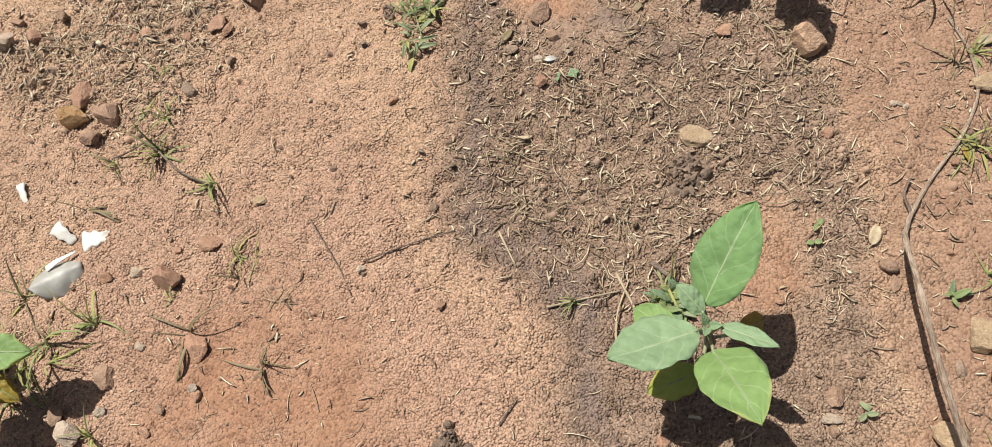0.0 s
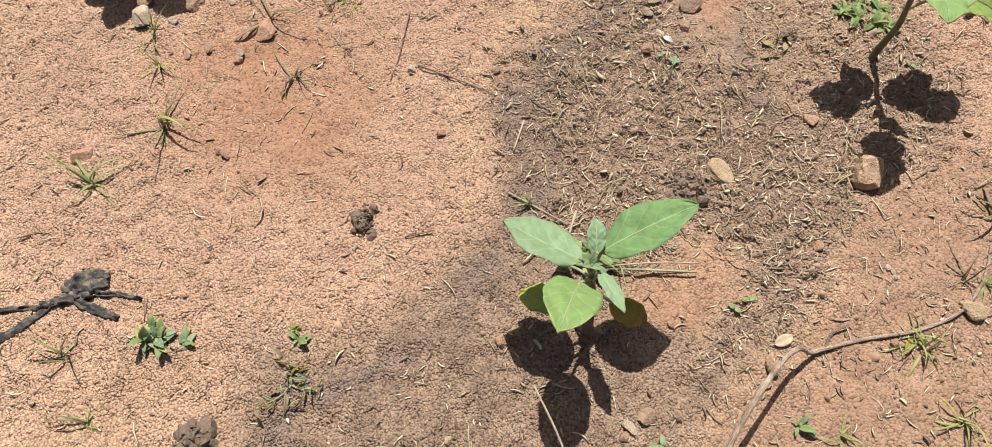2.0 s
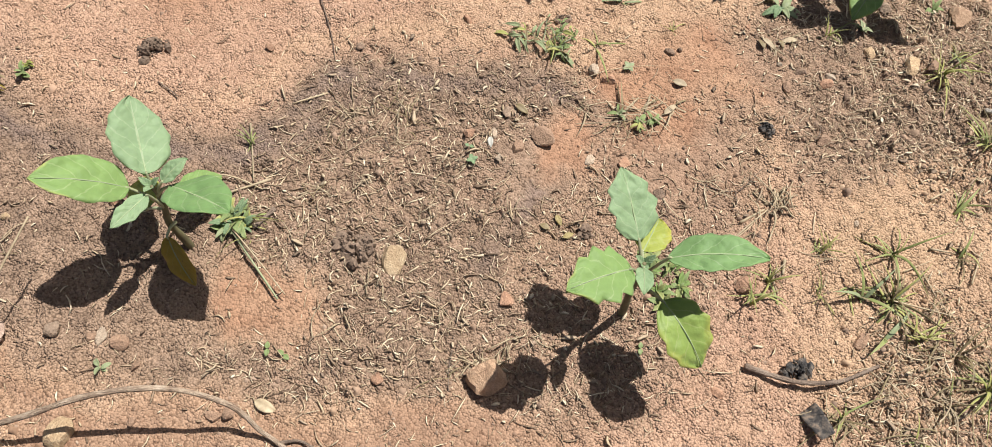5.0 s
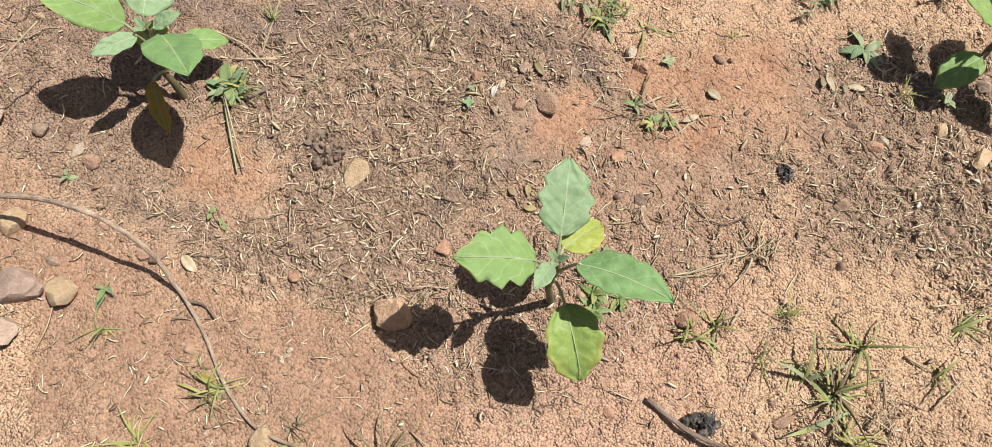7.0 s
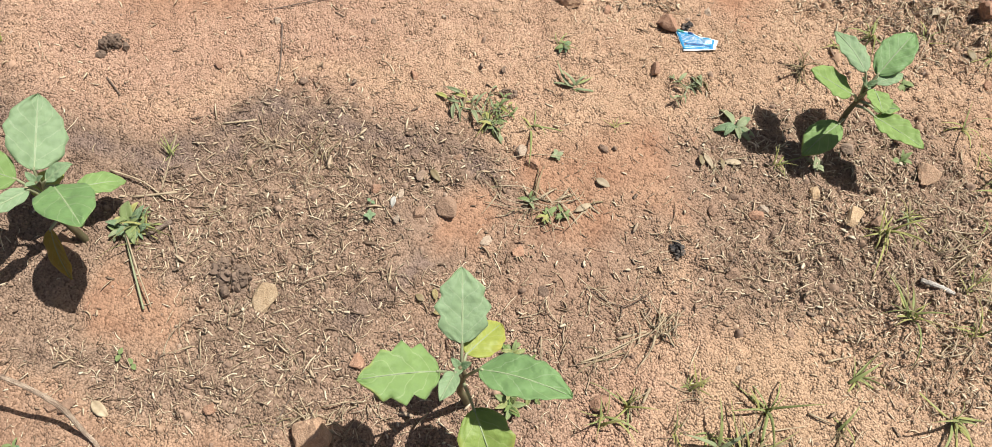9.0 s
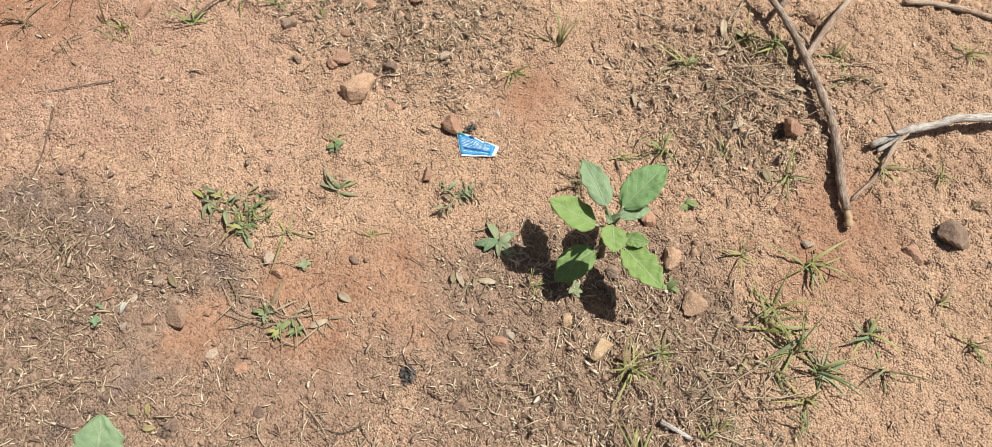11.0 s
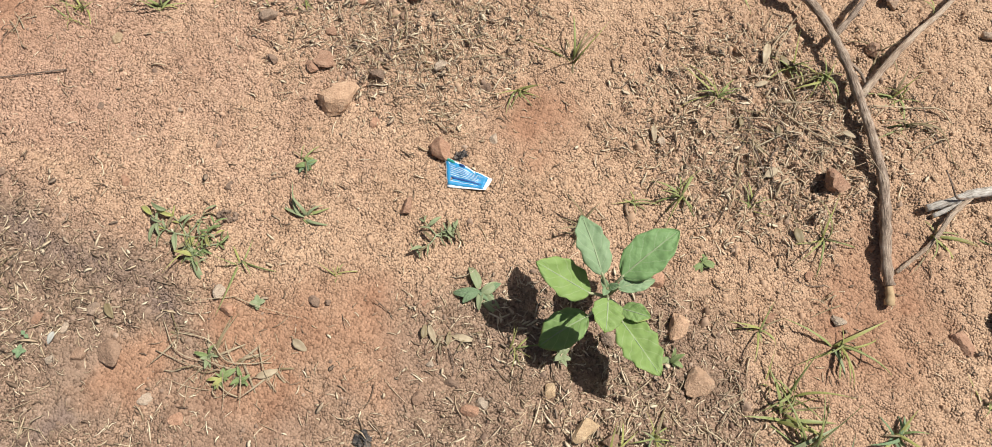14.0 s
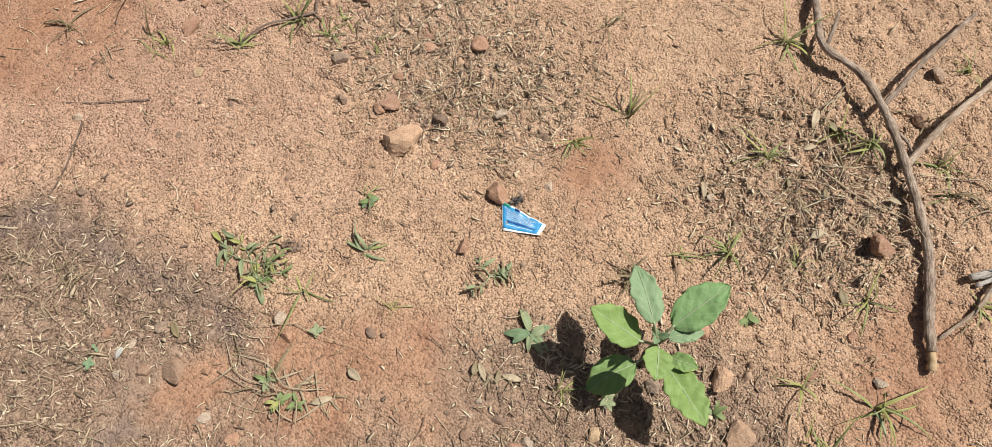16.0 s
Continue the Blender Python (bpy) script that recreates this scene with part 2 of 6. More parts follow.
STONES = {
    "r": (stone_material("red_sandstone", (0.235, 0.128, 0.08), (0.32, 0.19, 0.122), (0.385, 0.245, 0.165)), "reddish brown rough"),
    "b": (stone_material("brown_stone", (0.185, 0.115, 0.075), (0.265, 0.172, 0.115), (0.335, 0.228, 0.155)), "brown earthy"),
    "y": (stone_material("ochre_stone", (0.288, 0.198, 0.114), (0.378, 0.276, 0.168), (0.432, 0.342, 0.228)), "yellowish ochre"),
    "o": (stone_material("orange_stone", (0.216, 0.12, 0.048), (0.3, 0.18, 0.078), (0.348, 0.24, 0.132)), "orange-brown"),
    "p": (stone_material("pale_stone", (0.288, 0.222, 0.162), (0.36, 0.288, 0.216), (0.42, 0.354, 0.279)), "pale buff"),
    "k": (stone_material("pinkish_stone", (0.276, 0.192, 0.147), (0.36, 0.264, 0.207), (0.42, 0.324, 0.258)), "pale pinkish"),
    "t": (stone_material("dusty_tan_stone", (0.30, 0.19, 0.12), (0.40, 0.265, 0.17), (0.47, 0.335, 0.23)), "dusty tan"),
    "g": (stone_material("grey_stone", (0.22, 0.155, 0.108), (0.29, 0.21, 0.15), (0.345, 0.262, 0.195)), "greyish brown"),
    "d": (stone_material("dark_stone", (0.125, 0.085, 0.058), (0.19, 0.13, 0.092), (0.26, 0.18, 0.13)), "dark brown"),
}
LEAF_MID = leaf_material("sunlit_aubergine_leaf", (0.245, 0.36, 0.112), (0.285, 0.39, 0.118), (0.39, 0.47, 0.24), 0.9, 0.6)
LEAF_COOL = leaf_material("cool_green_leaf", (0.2, 0.335, 0.135), (0.225, 0.35, 0.135), (0.37, 0.47, 0.27), 0.95, 0.6)
LEAF_HALF = leaf_material("half_yellow_leaf", (0.25, 0.345, 0.09), (0.39, 0.4, 0.095), (0.39, 0.44, 0.2), 0.65)
LEAF = leaf_material("aubergine_leaf", (0.185, 0.315, 0.12), (0.22, 0.345, 0.125), (0.36, 0.45, 0.25), 0.9, 0.6)
LEAF_PALE = leaf_material("pale_downy_leaf", (0.262, 0.372, 0.208), (0.28, 0.385, 0.205), (0.4, 0.48, 0.32), 0.9, 0.6)
LEAF_LIME = leaf_material("yellowing_leaf", (0.225, 0.345, 0.118), (0.36, 0.41, 0.13), (0.4, 0.48, 0.25), 0.85, 0.6)
LEAF_YELLOW = leaf_material("yellow_leaf", (0.33, 0.38, 0.085), (0.42, 0.42, 0.09), (0.42, 0.46, 0.19), 0.6)
LEAF_OLD = leaf_material("withered_leaf", (0.33, 0.25, 0.045), (0.40, 0.29, 0.055), (0.38, 0.32, 0.12), 0.5, spots=(0.132, 0.078, 0.03))
LEAF_STRAW = leaf_material("straw_yellow_leaf", (0.42, 0.34, 0.16), (0.47, 0.39, 0.2), (0.46, 0.38, 0.2), 0.6)
WEED = leaf_material("weed_leaf", (0.24, 0.31, 0.125), (0.32, 0.35, 0.16), (0.31, 0.36, 0.2), 0.7, relief=0.0003)
WEED_GREY = leaf_material("greyish_weed_leaf", (0.31, 0.36, 0.2), (0.38, 0.385, 0.23), (0.4, 0.43, 0.31), 0.7, relief=0.0003)
GRASS = leaf_material("green_grass", (0.3, 0.345, 0.13), (0.4, 0.385, 0.17), (0.34, 0.37, 0.19), 0.55, relief=0.0003)
GRASS_YELLOW = leaf_material("yellow_green_grass", (0.4, 0.41, 0.135), (0.46, 0.41, 0.19), (0.4, 0.4, 0.2), 0.5, relief=0.0003)
GRASS_DRY = leaf_material("dry_grass", (0.276, 0.216, 0.12), (0.348, 0.282, 0.168), (0.36, 0.312, 0.204), 0.5, relief=0.0003)
STEM = plain("downy_stem", [(0.3, (0.102, 0.078, 0.042)), (0.55, (0.156, 0.144, 0.072)), (0.8, (0.198, 0.21, 0.108))], 40, 0.7)
PETIOLE = plain("leaf_stalk", [(0.3, (0.204, 0.222, 0.12)), (0.8, (0.3, 0.324, 0.204))], 60, 0.6)
MIDRIB = plain("leaf_midrib", [(0.3, (0.216, 0.276, 0.144)), (0.8, (0.276, 0.336, 0.192))], 60, 0.6)
BARK = bark_material("grey_bark", (0.14, 0.098, 0.07), (0.3, 0.225, 0.166), (0.45, 0.362, 0.285))
BARK_TAN = bark_material("tan_bark", (0.22, 0.15, 0.105), (0.4, 0.3, 0.215), (0.52, 0.42, 0.32))
BARK_PALE = bark_material("bleached_wood", (0.25, 0.215, 0.175), (0.45, 0.41, 0.355), (0.58, 0.55, 0.5))
TWIG = bark_material("thin_twig_bark", (0.132, 0.09, 0.066), (0.228, 0.165, 0.123), (0.312, 0.24, 0.186))
WOOD = plain("split_wood", [(0.3, (0.3, 0.204, 0.108)), (0.7, (0.408, 0.3, 0.18))], 90, 0.8)
SHARD = plain("white_shard", [(0.3, (0.5, 0.475, 0.43)), (0.6, (0.6, 0.58, 0.53)), (0.8, (0.66, 0.64, 0.6))], 30, 0.45)
SHARD_GREY = plain("grey_white_shard", [(0.3, (0.3, 0.29, 0.26)), (0.6, (0.4, 0.39, 0.355)), (0.8, (0.47, 0.46, 0.42))], 30, 0.5)
BLACK = plain("black_cloth", [(0.35, (0.018, 0.017, 0.018)), (0.48, (0.048, 0.044, 0.043)), (0.58, (0.12, 0.099, 0.084)), (0.68, (0.228, 0.168, 0.126))], 95, 0.95, 0.0012)
CLOD = plain("dark_earth_clod", [(0.3, (0.114, 0.078, 0.057)), (0.55, (0.18, 0.126, 0.093)), (0.75, (0.258, 0.183, 0.135))], 120, 0.95, 0.004)
BLUE = plain("blue_print", [(0.3, (0.02, 0.2, 0.42)), (0.7, (0.035, 0.26, 0.5))], 60, 0.3, 0.0006)
WHITE_FOIL = plain("white_foil", [(0.3, (0.70, 0.72, 0.75)), (0.7, (0.82, 0.83, 0.85))], 60, 0.25, 0.0006)
DARKBLUE = plain("dark_blue_print", [(0.3, (0.012, 0.048, 0.18)), (0.7, (0.018, 0.072, 0.228))], 60, 0.3, 0.0006)
GREEN_INK = plain("green_print", [(0.3, (0.012, 0.18, 0.132)), (0.7, (0.024, 0.24, 0.18))], 60, 0.3, 0.0006)

# ---- the lie of the land ----


def lattice(ix, iy, seed):
    h = (ix.astype(np.int64) * 374761393 + iy.astype(np.int64) * 668265263 + seed * 974634777) & 0xFFFFFFFF
    h = ((h ^ (h >> 13)) * 1274126177) & 0xFFFFFFFF
    return ((h ^ (h >> 16)) & 0xFFFF) / 65535.0


def vnoise(x, y, cell, seed):
    """Smooth value noise, -1 to 1, with the given cell in metres."""
    x, y = np.asarray(x, float) / cell, np.asarray(y, float) / cell
    ix, iy = np.floor(x), np.floor(y)
    fx, fy = x - ix, y - iy
    fx, fy = fx * fx * (3 - 2 * fx), fy * fy * (3 - 2 * fy)
    a, b = lattice(ix, iy, seed), lattice(ix + 1, iy, seed)
    c, d = lattice(ix, iy + 1, seed), lattice(ix + 1, iy + 1, seed)
    return 2 * ((a * (1 - fx) + b * fx) * (1 - fy) + (c * (1 - fx) + d * fx) * fy) - 1


def outside(x, y, ring):
    """Signed distance to a closed outline: negative inside."""
    x, y = np.asarray(x, float), np.asarray(y, float)
    best, inside = np.full(x.shape, 1e9), np.zeros(x.shape, bool)
    for (ax, ay), (bx, by) in zip(ring, ring[1:] + ring[:1]):
        ex, ey = bx - ax, by - ay
        k = np.clip(((x - ax) * ex + (y - ay) * ey) / (ex * ex + ey * ey), 0, 1)
        best = np.minimum(best, np.hypot(x - ax - k * ex, y - ay - k * ey))
        cross = (ay > y) != (by > y)
        with np.errstate(divide='ignore', invalid='ignore'):
            inside ^= cross & (x < (bx - ax) * (y - ay) / (by - ay if by != ay else 1e-9) + ax)
    return np.where(inside, -best, best)


def soft(d, width):
    k = np.clip(0.5 - d / width, 0, 1)
    return k * k * (3 - 2 * k)


HUMUS_BED = [(-0.125, 0.88), (-0.15, 0.80), (-0.135, 0.72), (-0.118, 0.60), (-0.095, 0.50), (-0.07, 0.45), (0.01, 0.40), (0.07, 0.35), (0.09, 0.26),
             (0.11, 0.12), (0.10, 0.04), (0.05, -0.02), (0.01, -0.05), (0.06, -0.12), (0.14, -0.17), (0.18, -0.24), (0.2, -0.34),
             (0.27, -0.2), (0.33, -0.12), (0.39, -0.09), (0.5, -0.02), (0.51, 0.3), (0.5, 0.5), (0.46, 0.75), (0.33, 0.86), (0.2, 0.83),
             (0.1, 0.9), (-0.05, 0.95)]
MIXED_EDGE = [(-0.06, 0.88), (0.2, 0.78), (0.45, 0.72), (0.49, 0.9), (0.42, 1.03), (0.28, 1.12), (0.1, 1.18), (-0.1, 1.22), (-0.12, 1.1), (-0.03, 1.0)]
PLANT_BED = [(-0.25, 1.14), (-0.34, 1.20), (-0.42, 1.30), (-0.46, 1.42), (-0.5, 1.52), (-0.47, 1.62), (-0.36, 1.68), (-0.2, 1.68),
             (-0.06, 1.52), (0.03, 1.27), (-0.08, 1.22)]
WORN_STRIP = [(0.49, 0.1), (0.52, 0.25), (0.5, 0.4), (0.52, 0.55), (0.46, 0.72), (0.5, 0.95), (0.68, 0.92), (0.8, 0.7), (0.78, 0.45), (0.66, 0.34), (0.6, 0.2)]
RED_SPOTS = [(0.345, 0.452, 0.078, 0.1), (-0.18, 1.13, 0.095, 0.14), (-0.63, 1.17, 0.07, 0.07), (0.01, 0.87, 0.08, 0.05),
             (-0.1, 1.0, 0.06, 0.05), (-0.06, 1.06, 0.05, 0.05), (-0.32, 0.2, 0.22, 0.2), (-0.62, 1.75, 0.16, 0.1), (0.07, 0.82, 0.09, 0.06), (0.0, 1.03, 0.14, 0.13), (-0.11, 0.98, 0.08, 0.09)]
PALE_SPOTS = [(0.27, 1.36, 0.15, 0.12), (0.1, 1.42, 0.16, 0.14)]
LITTER_SPOTS = [(0.72, 0.2, 0.15, 0.15), (-0.80, 1.47, 0.2, 0.22), (-0.66, 0.86, 0.17, 0.26), (-0.78, 0.72, 0.2, 0.1), (-0.15, 1.6, 0.2, 0.22), (0.38, 1.46, 0.18, 0.16)]


def spots(x, y, table):
    w = np.zeros(np.shape(x))
    for cx, cy, rx, ry in table:
        w = np.maximum(w, soft(np.hypot((x - cx) / rx, (y - cy) / ry) - 0.9, 0.9))
    return w


def zones(x, y):
    """Weights of dark humus, red clay, pale drift sand, and straw litter at places of the ground."""
    wx = x + 0.022 * vnoise(x, y, 0.09, 3) + 0.011 * vnoise(x, y, 0.03, 5) + 0.005 * vnoise(x, y, 0.011, 15)
    wy = y + 0.022 * vnoise(x, y, 0.09, 4) + 0.011 * vnoise(x, y, 0.03, 6) + 0.005 * vnoise(x, y, 0.011, 16)
    bed = outside(wx, wy, HUMUS_BED)
    dark = 0.95 * soft(bed, 0.085 + 0.04 * soft(y - 0.3, 0.2))
    dark = np.maximum(dark, 0.8 * soft(outside(wx, wy, PLANT_BED), 0.09))
    dark = np.maximum(dark, 0.66 * soft(outside(wx, wy, MIXED_EDGE), 0.1))
    litter = spots(wx, wy, LITTER_SPOTS)
    dark = np.maximum(dark, 0.14 * litter)
    rim = soft(np.abs(bed + 0.045) - 0.03, 0.06) * soft(x - 0.3, 0.1)
    dark = np.clip(dark * (0.76 + 0.22 * rim + 0.1 * vnoise(x, y, 0.06, 8) + 0.05 * vnoise(x, y, 0.02, 18)), 0, 1)
    strip = soft(outside(wx, wy, WORN_STRIP), 0.05)
    red = np.maximum(0.95 * spots(wx, wy, RED_SPOTS), 0.9 * strip)
    dark = dark * (1 - 0.9 * np.maximum(spots(wx, wy, RED_SPOTS[:1] + RED_SPOTS[3:6]), strip))
    dark = np.maximum(dark, 0.34 * strip)
    red = np.clip(red * (0.85 + 0.3 * vnoise(x, y, 0.05, 9)), 0, 1)
    pale = soft(np.abs(bed - 0.05) - 0.015, 0.07) * (y > -0.3) * (x < 0.2) * np.clip(1.2 - np.abs(y - 0.45) / 0.55, 0, 1)
    pale = np.maximum(pale, spots(wx, wy, PALE_SPOTS))
    pale = np.clip(pale * (0.75 + 0.5 * vnoise(x, y, 0.12, 10)), 0, 1) * (1 - red) * 0.6
    strewn = 0.1 + 0.9 * soft(0.4 + 0.06 * vnoise(x, y, 0.1, 12) - y, 0.16)
    return np.clip(dark, 0, 1), red, pale, np.clip(litter + dark * 0.9 * strewn * (1 - 0.6 * rim), 0, 1) * (1 - 0.75 * red)


def rosy(x, y):
    """Share of pinkish sand, strongest in the south and by the worn strip."""
    far = np.minimum(np.hypot(x + 0.35, y - 0.15) - 0.3, np.hypot(x - 0.35, y + 0.3) - 0.15)
    far = np.minimum(far, np.hypot(x - 0.5, y - 1.1) - 0.05)
    return np.clip(1.0 - far / 0.55 + 0.2 * vnoise(x, y, 0.25, 31), 0, 1)


def broken(x, y):
    """Where the soil is broken up into lumps, round the fallen branch."""
    return soft(1.3 - y, 0.4) * soft(x + 0.5, 0.4)


def rise(x, y):
    """Height of the ground, m."""
    x, y = np.asarray(x, float), np.asarray(y, float)
    dark, red, pale, litter = zones(x, y)
    near = np.exp(-(np.maximum(0, np.hypot(x, y - 0.8) - 2.2) / 1.5) ** 2)
    h = 0.008 * vnoise(x, y, 0.42, 21) + 0.0045 * vnoise(x, y, 0.13, 22) + 0.0024 * vnoise(x, y, 0.045, 23)
    rough = 1.15 + 1.0 * litter - 0.6 * red + 0.9 * broken(x, y)
    h = h + rough * (0.003 * vnoise(x, y, 0.021, 24) + 0.0022 * vnoise(x, y, 0.0115, 25) + 0.0008 * vnoise(x, y, 0.0065, 26))
    lump = np.clip(vnoise(x, y, 0.017, 27) - 0.35, 0, 1) * np.clip(vnoise(x, y, 0.09, 28) + 0.35, 0, 1)
    h = h + lump * 0.013 * (0.3 + litter)
    return h * near


def height(x, y):
    return float(rise(np.array([x]), np.array([y]))[0])


def spread(lo, hi, step, far):
    """Even steps between lo and hi that widen outwards to the far edge."""
    core = list(np.arange(lo, hi + step / 2, step))
    k, d = step, 0.0
    left, right = [], []
    while d < far:
        k *= 1.35
        d += k
        left.append(lo - d)
        right.append(core[-1] + d)
    return np.array(left[::-1] + core + right)


def sheet_mesh(name, xs, ys):
    gx, gy = np.meshgrid(xs, ys)
    gz = rise(gx.ravel(), gy.ravel())
    co = np.stack([gx.ravel(), gy.ravel(), gz], 1)
    nx, ny = len(xs), len(ys)
    a = (np.arange(ny - 1)[:, None] * nx + np.arange(nx - 1)).ravel()
    quads = np.stack([a, a + 1, a + nx + 1, a + nx], 1)
    me = bpy.data.meshes.new(name)
    me.vertices.add(len(co))
    me.vertices.foreach_set("co", co.ravel())
    me.loops.add(quads.size)
    me.loops.foreach_set("vertex_index", quads.ravel())
    me.polygons.add(len(quads))
    me.polygons.foreach_set("loop_start", np.arange(0, quads.size, 4))
    me.update(calc_edges=True)
    me.polygons.foreach_set("use_smooth", np.ones(len(quads), bool))
    dark, red, pale, _ = zones(co[:, 0], co[:, 1])
    layer = me.attributes.new("zone", 'FLOAT_COLOR', 'POINT')
    layer.data.foreach_set("color", np.stack([dark, red, pale, rosy(co[:, 0], co[:, 1])], 1).ravel())
    me.materials.append(SOIL)
    return me


ground = new("ground", sheet_mesh("ground", spread(-1.5, 1.05, 0.005, 400), spread(-0.65, 2.25, 0.005, 400)))
tagged(ground, "bare sandy earth, pinkish sand beside dark humus-rich beds", "ground", kind="structure")

STREWN = [(-1.05, 0.98), (-0.82, 0.0), (-0.5, -0.6), (0.45, -0.55), (0.8, 0.0), (0.8, 0.95), (0.58, 1.65), (-0.4, 2.15), (-1.42, 2.05), (-1.42, 1.3)]


def scatter(count, keep, seed):
    """Random places of the ground, kept where keep(x, y) is larger than a random number."""
    g = np.random.default_rng(seed)
    x, y = g.uniform(-1.45, 0.85, count), g.uniform(-0.6, 2.2, count)
    ok = outside(x, y, STREWN) < 0
    x, y = x[ok], y[ok]
    ok = keep(x, y) > g.random(len(x))
    return x[ok], y[ok], g


def joined(name, verts, tris, material, zone=None):
    """One mesh from arrays of vertices and triangles."""
    verts, tris = np.asarray(verts).reshape(-1, 3), np.asarray(tris).reshape(-1, 3)
    me = bpy.data.meshes.new(name)
    me.vertices.add(len(verts))
    me.vertices.foreach_set("co", verts.ravel())
    me.loops.add(tris.size)
    me.loops.foreach_set("vertex_index", tris.ravel().astype(np.int32))
    me.polygons.add(len(tris))
    me.polygons.foreach_set("loop_start", np.arange(0, tris.size, 3, dtype=np.int32))
    me.update(calc_edges=True)
    if zone is not None:
        layer = me.attributes.new("zone", 'FLOAT_COLOR', 'POINT')
        layer.data.foreach_set("color", zone.ravel())
    me.materials.append(material)
    return new(name, me)


def grains(name, x, y, size, g, material, sink=0.1, tall=(0.45, 1.0)):
    """Grains half sunk in the soil: a five-sided uneven knob each."""
    n = len(x)
    a = g.uniform(0, 2 * np.pi, (n, 1)) + np.arange(5) * 2 * np.pi / 5 + g.uniform(-0.3, 0.3, (n, 5))
    r = size[:, None] / 2 * g.uniform(0.55, 1.3, (n, 5))
    base = rise(x, y) - size * 0.12
    v = np.empty((n, 11, 3))
    v[:, :5, 0], v[:, :5, 1], v[:, :5, 2] = x[:, None] + r * np.cos(a), y[:, None] + r * np.sin(a), base[:, None]
    top = (size * g.uniform(*tall, n))[:, None]
    k = g.uniform(0.4, 0.85, (n, 5))
    v[:, 5:10, 0], v[:, 5:10, 1] = x[:, None] + r * k * np.cos(a), y[:, None] + r * k * np.sin(a)
    v[:, 5:10, 2] = base[:, None] + top * g.uniform(0.35, 1.0, (n, 5))
    v[:, 10] = np.stack([x, y, base + top[:, 0] * 1.02], 1)
    f = []
    for i in range(5):
        j = (i + 1) % 5
        f += [(i, j, j + 5), (i, j + 5, i + 5), (i + 5, j + 5, 10)]
    tris = np.array(f)[None] + 11 * np.arange(n)[:, None, None]
    d, rd, pl, _ = zones(x, y)
    zone = np.repeat(np.stack([d, rd, pl, rosy(x, y)], 1)[:, None], 11, 1)
    return joined(name, v, tris, material, zone)


def knobs(name, x, y, size, g, material):
    """The finest grains: an uneven four-sided point each."""
    n = len(x)
    a = g.uniform(0, 2 * np.pi, (n, 1)) + np.arange(4) * np.pi / 2 + g.uniform(-0.4, 0.4, (n, 4))
    r = size[:, None] / 2 * g.uniform(0.8, 1.25, (n, 4))
    base = rise(x, y)
    v = np.empty((n, 5, 3))
    v[:, :4, 0], v[:, :4, 1] = x[:, None] + r * np.cos(a), y[:, None] + r * np.sin(a)
    v[:, :4, 2] = base[:, None] + size[:, None] * g.uniform(-0.25, 0.3, (n, 4))
    v[:, 4] = np.stack([x + size * g.uniform(-0.2, 0.2, n), y + size * g.uniform(-0.2, 0.2, n), base + size * g.uniform(0.4, 0.8, n)], 1)
    tris = np.array([(0, 1, 4), (1, 2, 4), (2, 3, 4), (3, 0, 4)])[None] + 5 * np.arange(n)[:, None, None]
    d, rd, pl, _ = zones(x, y)
    zone = np.repeat(np.stack([d, rd, pl, rosy(x, y)], 1)[:, None], 5, 1)
    ob = joined(name, v, tris, material, zone)
    ob.data.polygons.foreach_set("use_smooth", np.ones(len(ob.data.polygons), bool))
    return ob


def straws(name, x, y, length, width, g, material, lift=0.4, flats=(0.25, 0.8)):
    """Short bent straws and fibres lying on the ground: three-sided, four rings each."""
    n, rings = len(x), 4
    a = g.uniform(0, 2 * np.pi, n)
    bend = g.normal(0, 0.8, n)
    tilt = np.abs(g.normal(0, 0.13, n))
    t = np.linspace(-0.5, 0.5, rings)
    ang = a[:, None] + bend[:, None] * t
    dx, dy = np.cos(ang) * length[:, None] / rings, np.sin(ang) * length[:, None] / rings
    px, py = x[:, None] + np.cumsum(dx, 1), y[:, None] + np.cumsum(dy, 1)
    pz = rise(px.ravel(), py.ravel()).reshape(px.shape) + (width * lift)[:, None] + (t + 0.5) * (length * tilt)[:, None]
    w = width[:, None] * np.array([0.6, 1.0, 0.9, 0.45])[None] / 2
    nx, ny = -np.sin(ang), np.cos(ang)
    flat = g.uniform(*flats, n)[:, None]
    ring = [np.stack([px + nx * w, py + ny * w, pz], -1), np.stack([px - nx * w, py - ny * w, pz + w * 0.2], -1),
            np.stack([px, py, pz + w * 2 * flat], -1)]
    v = np.stack(ring, 2).reshape(n, rings * 3, 3)
    f = []
    for r in range(rings - 1):
        for k in range(3):
            i, j = 3 * r + k, 3 * r + (k + 1) % 3
            f += [(i, j, j + 3), (i, j + 3, i + 3)]
    f = np.array(f + [(0, 2, 1), (9, 10, 11)])
    faces = f[None] + rings * 3 * np.arange(n)[:, None, None]
    return joined(name, v, faces, material)


def only(i, power=1.0, low=0.0):
    return lambda x, y: low + (1 - low) * zones(x, y)[i] ** power


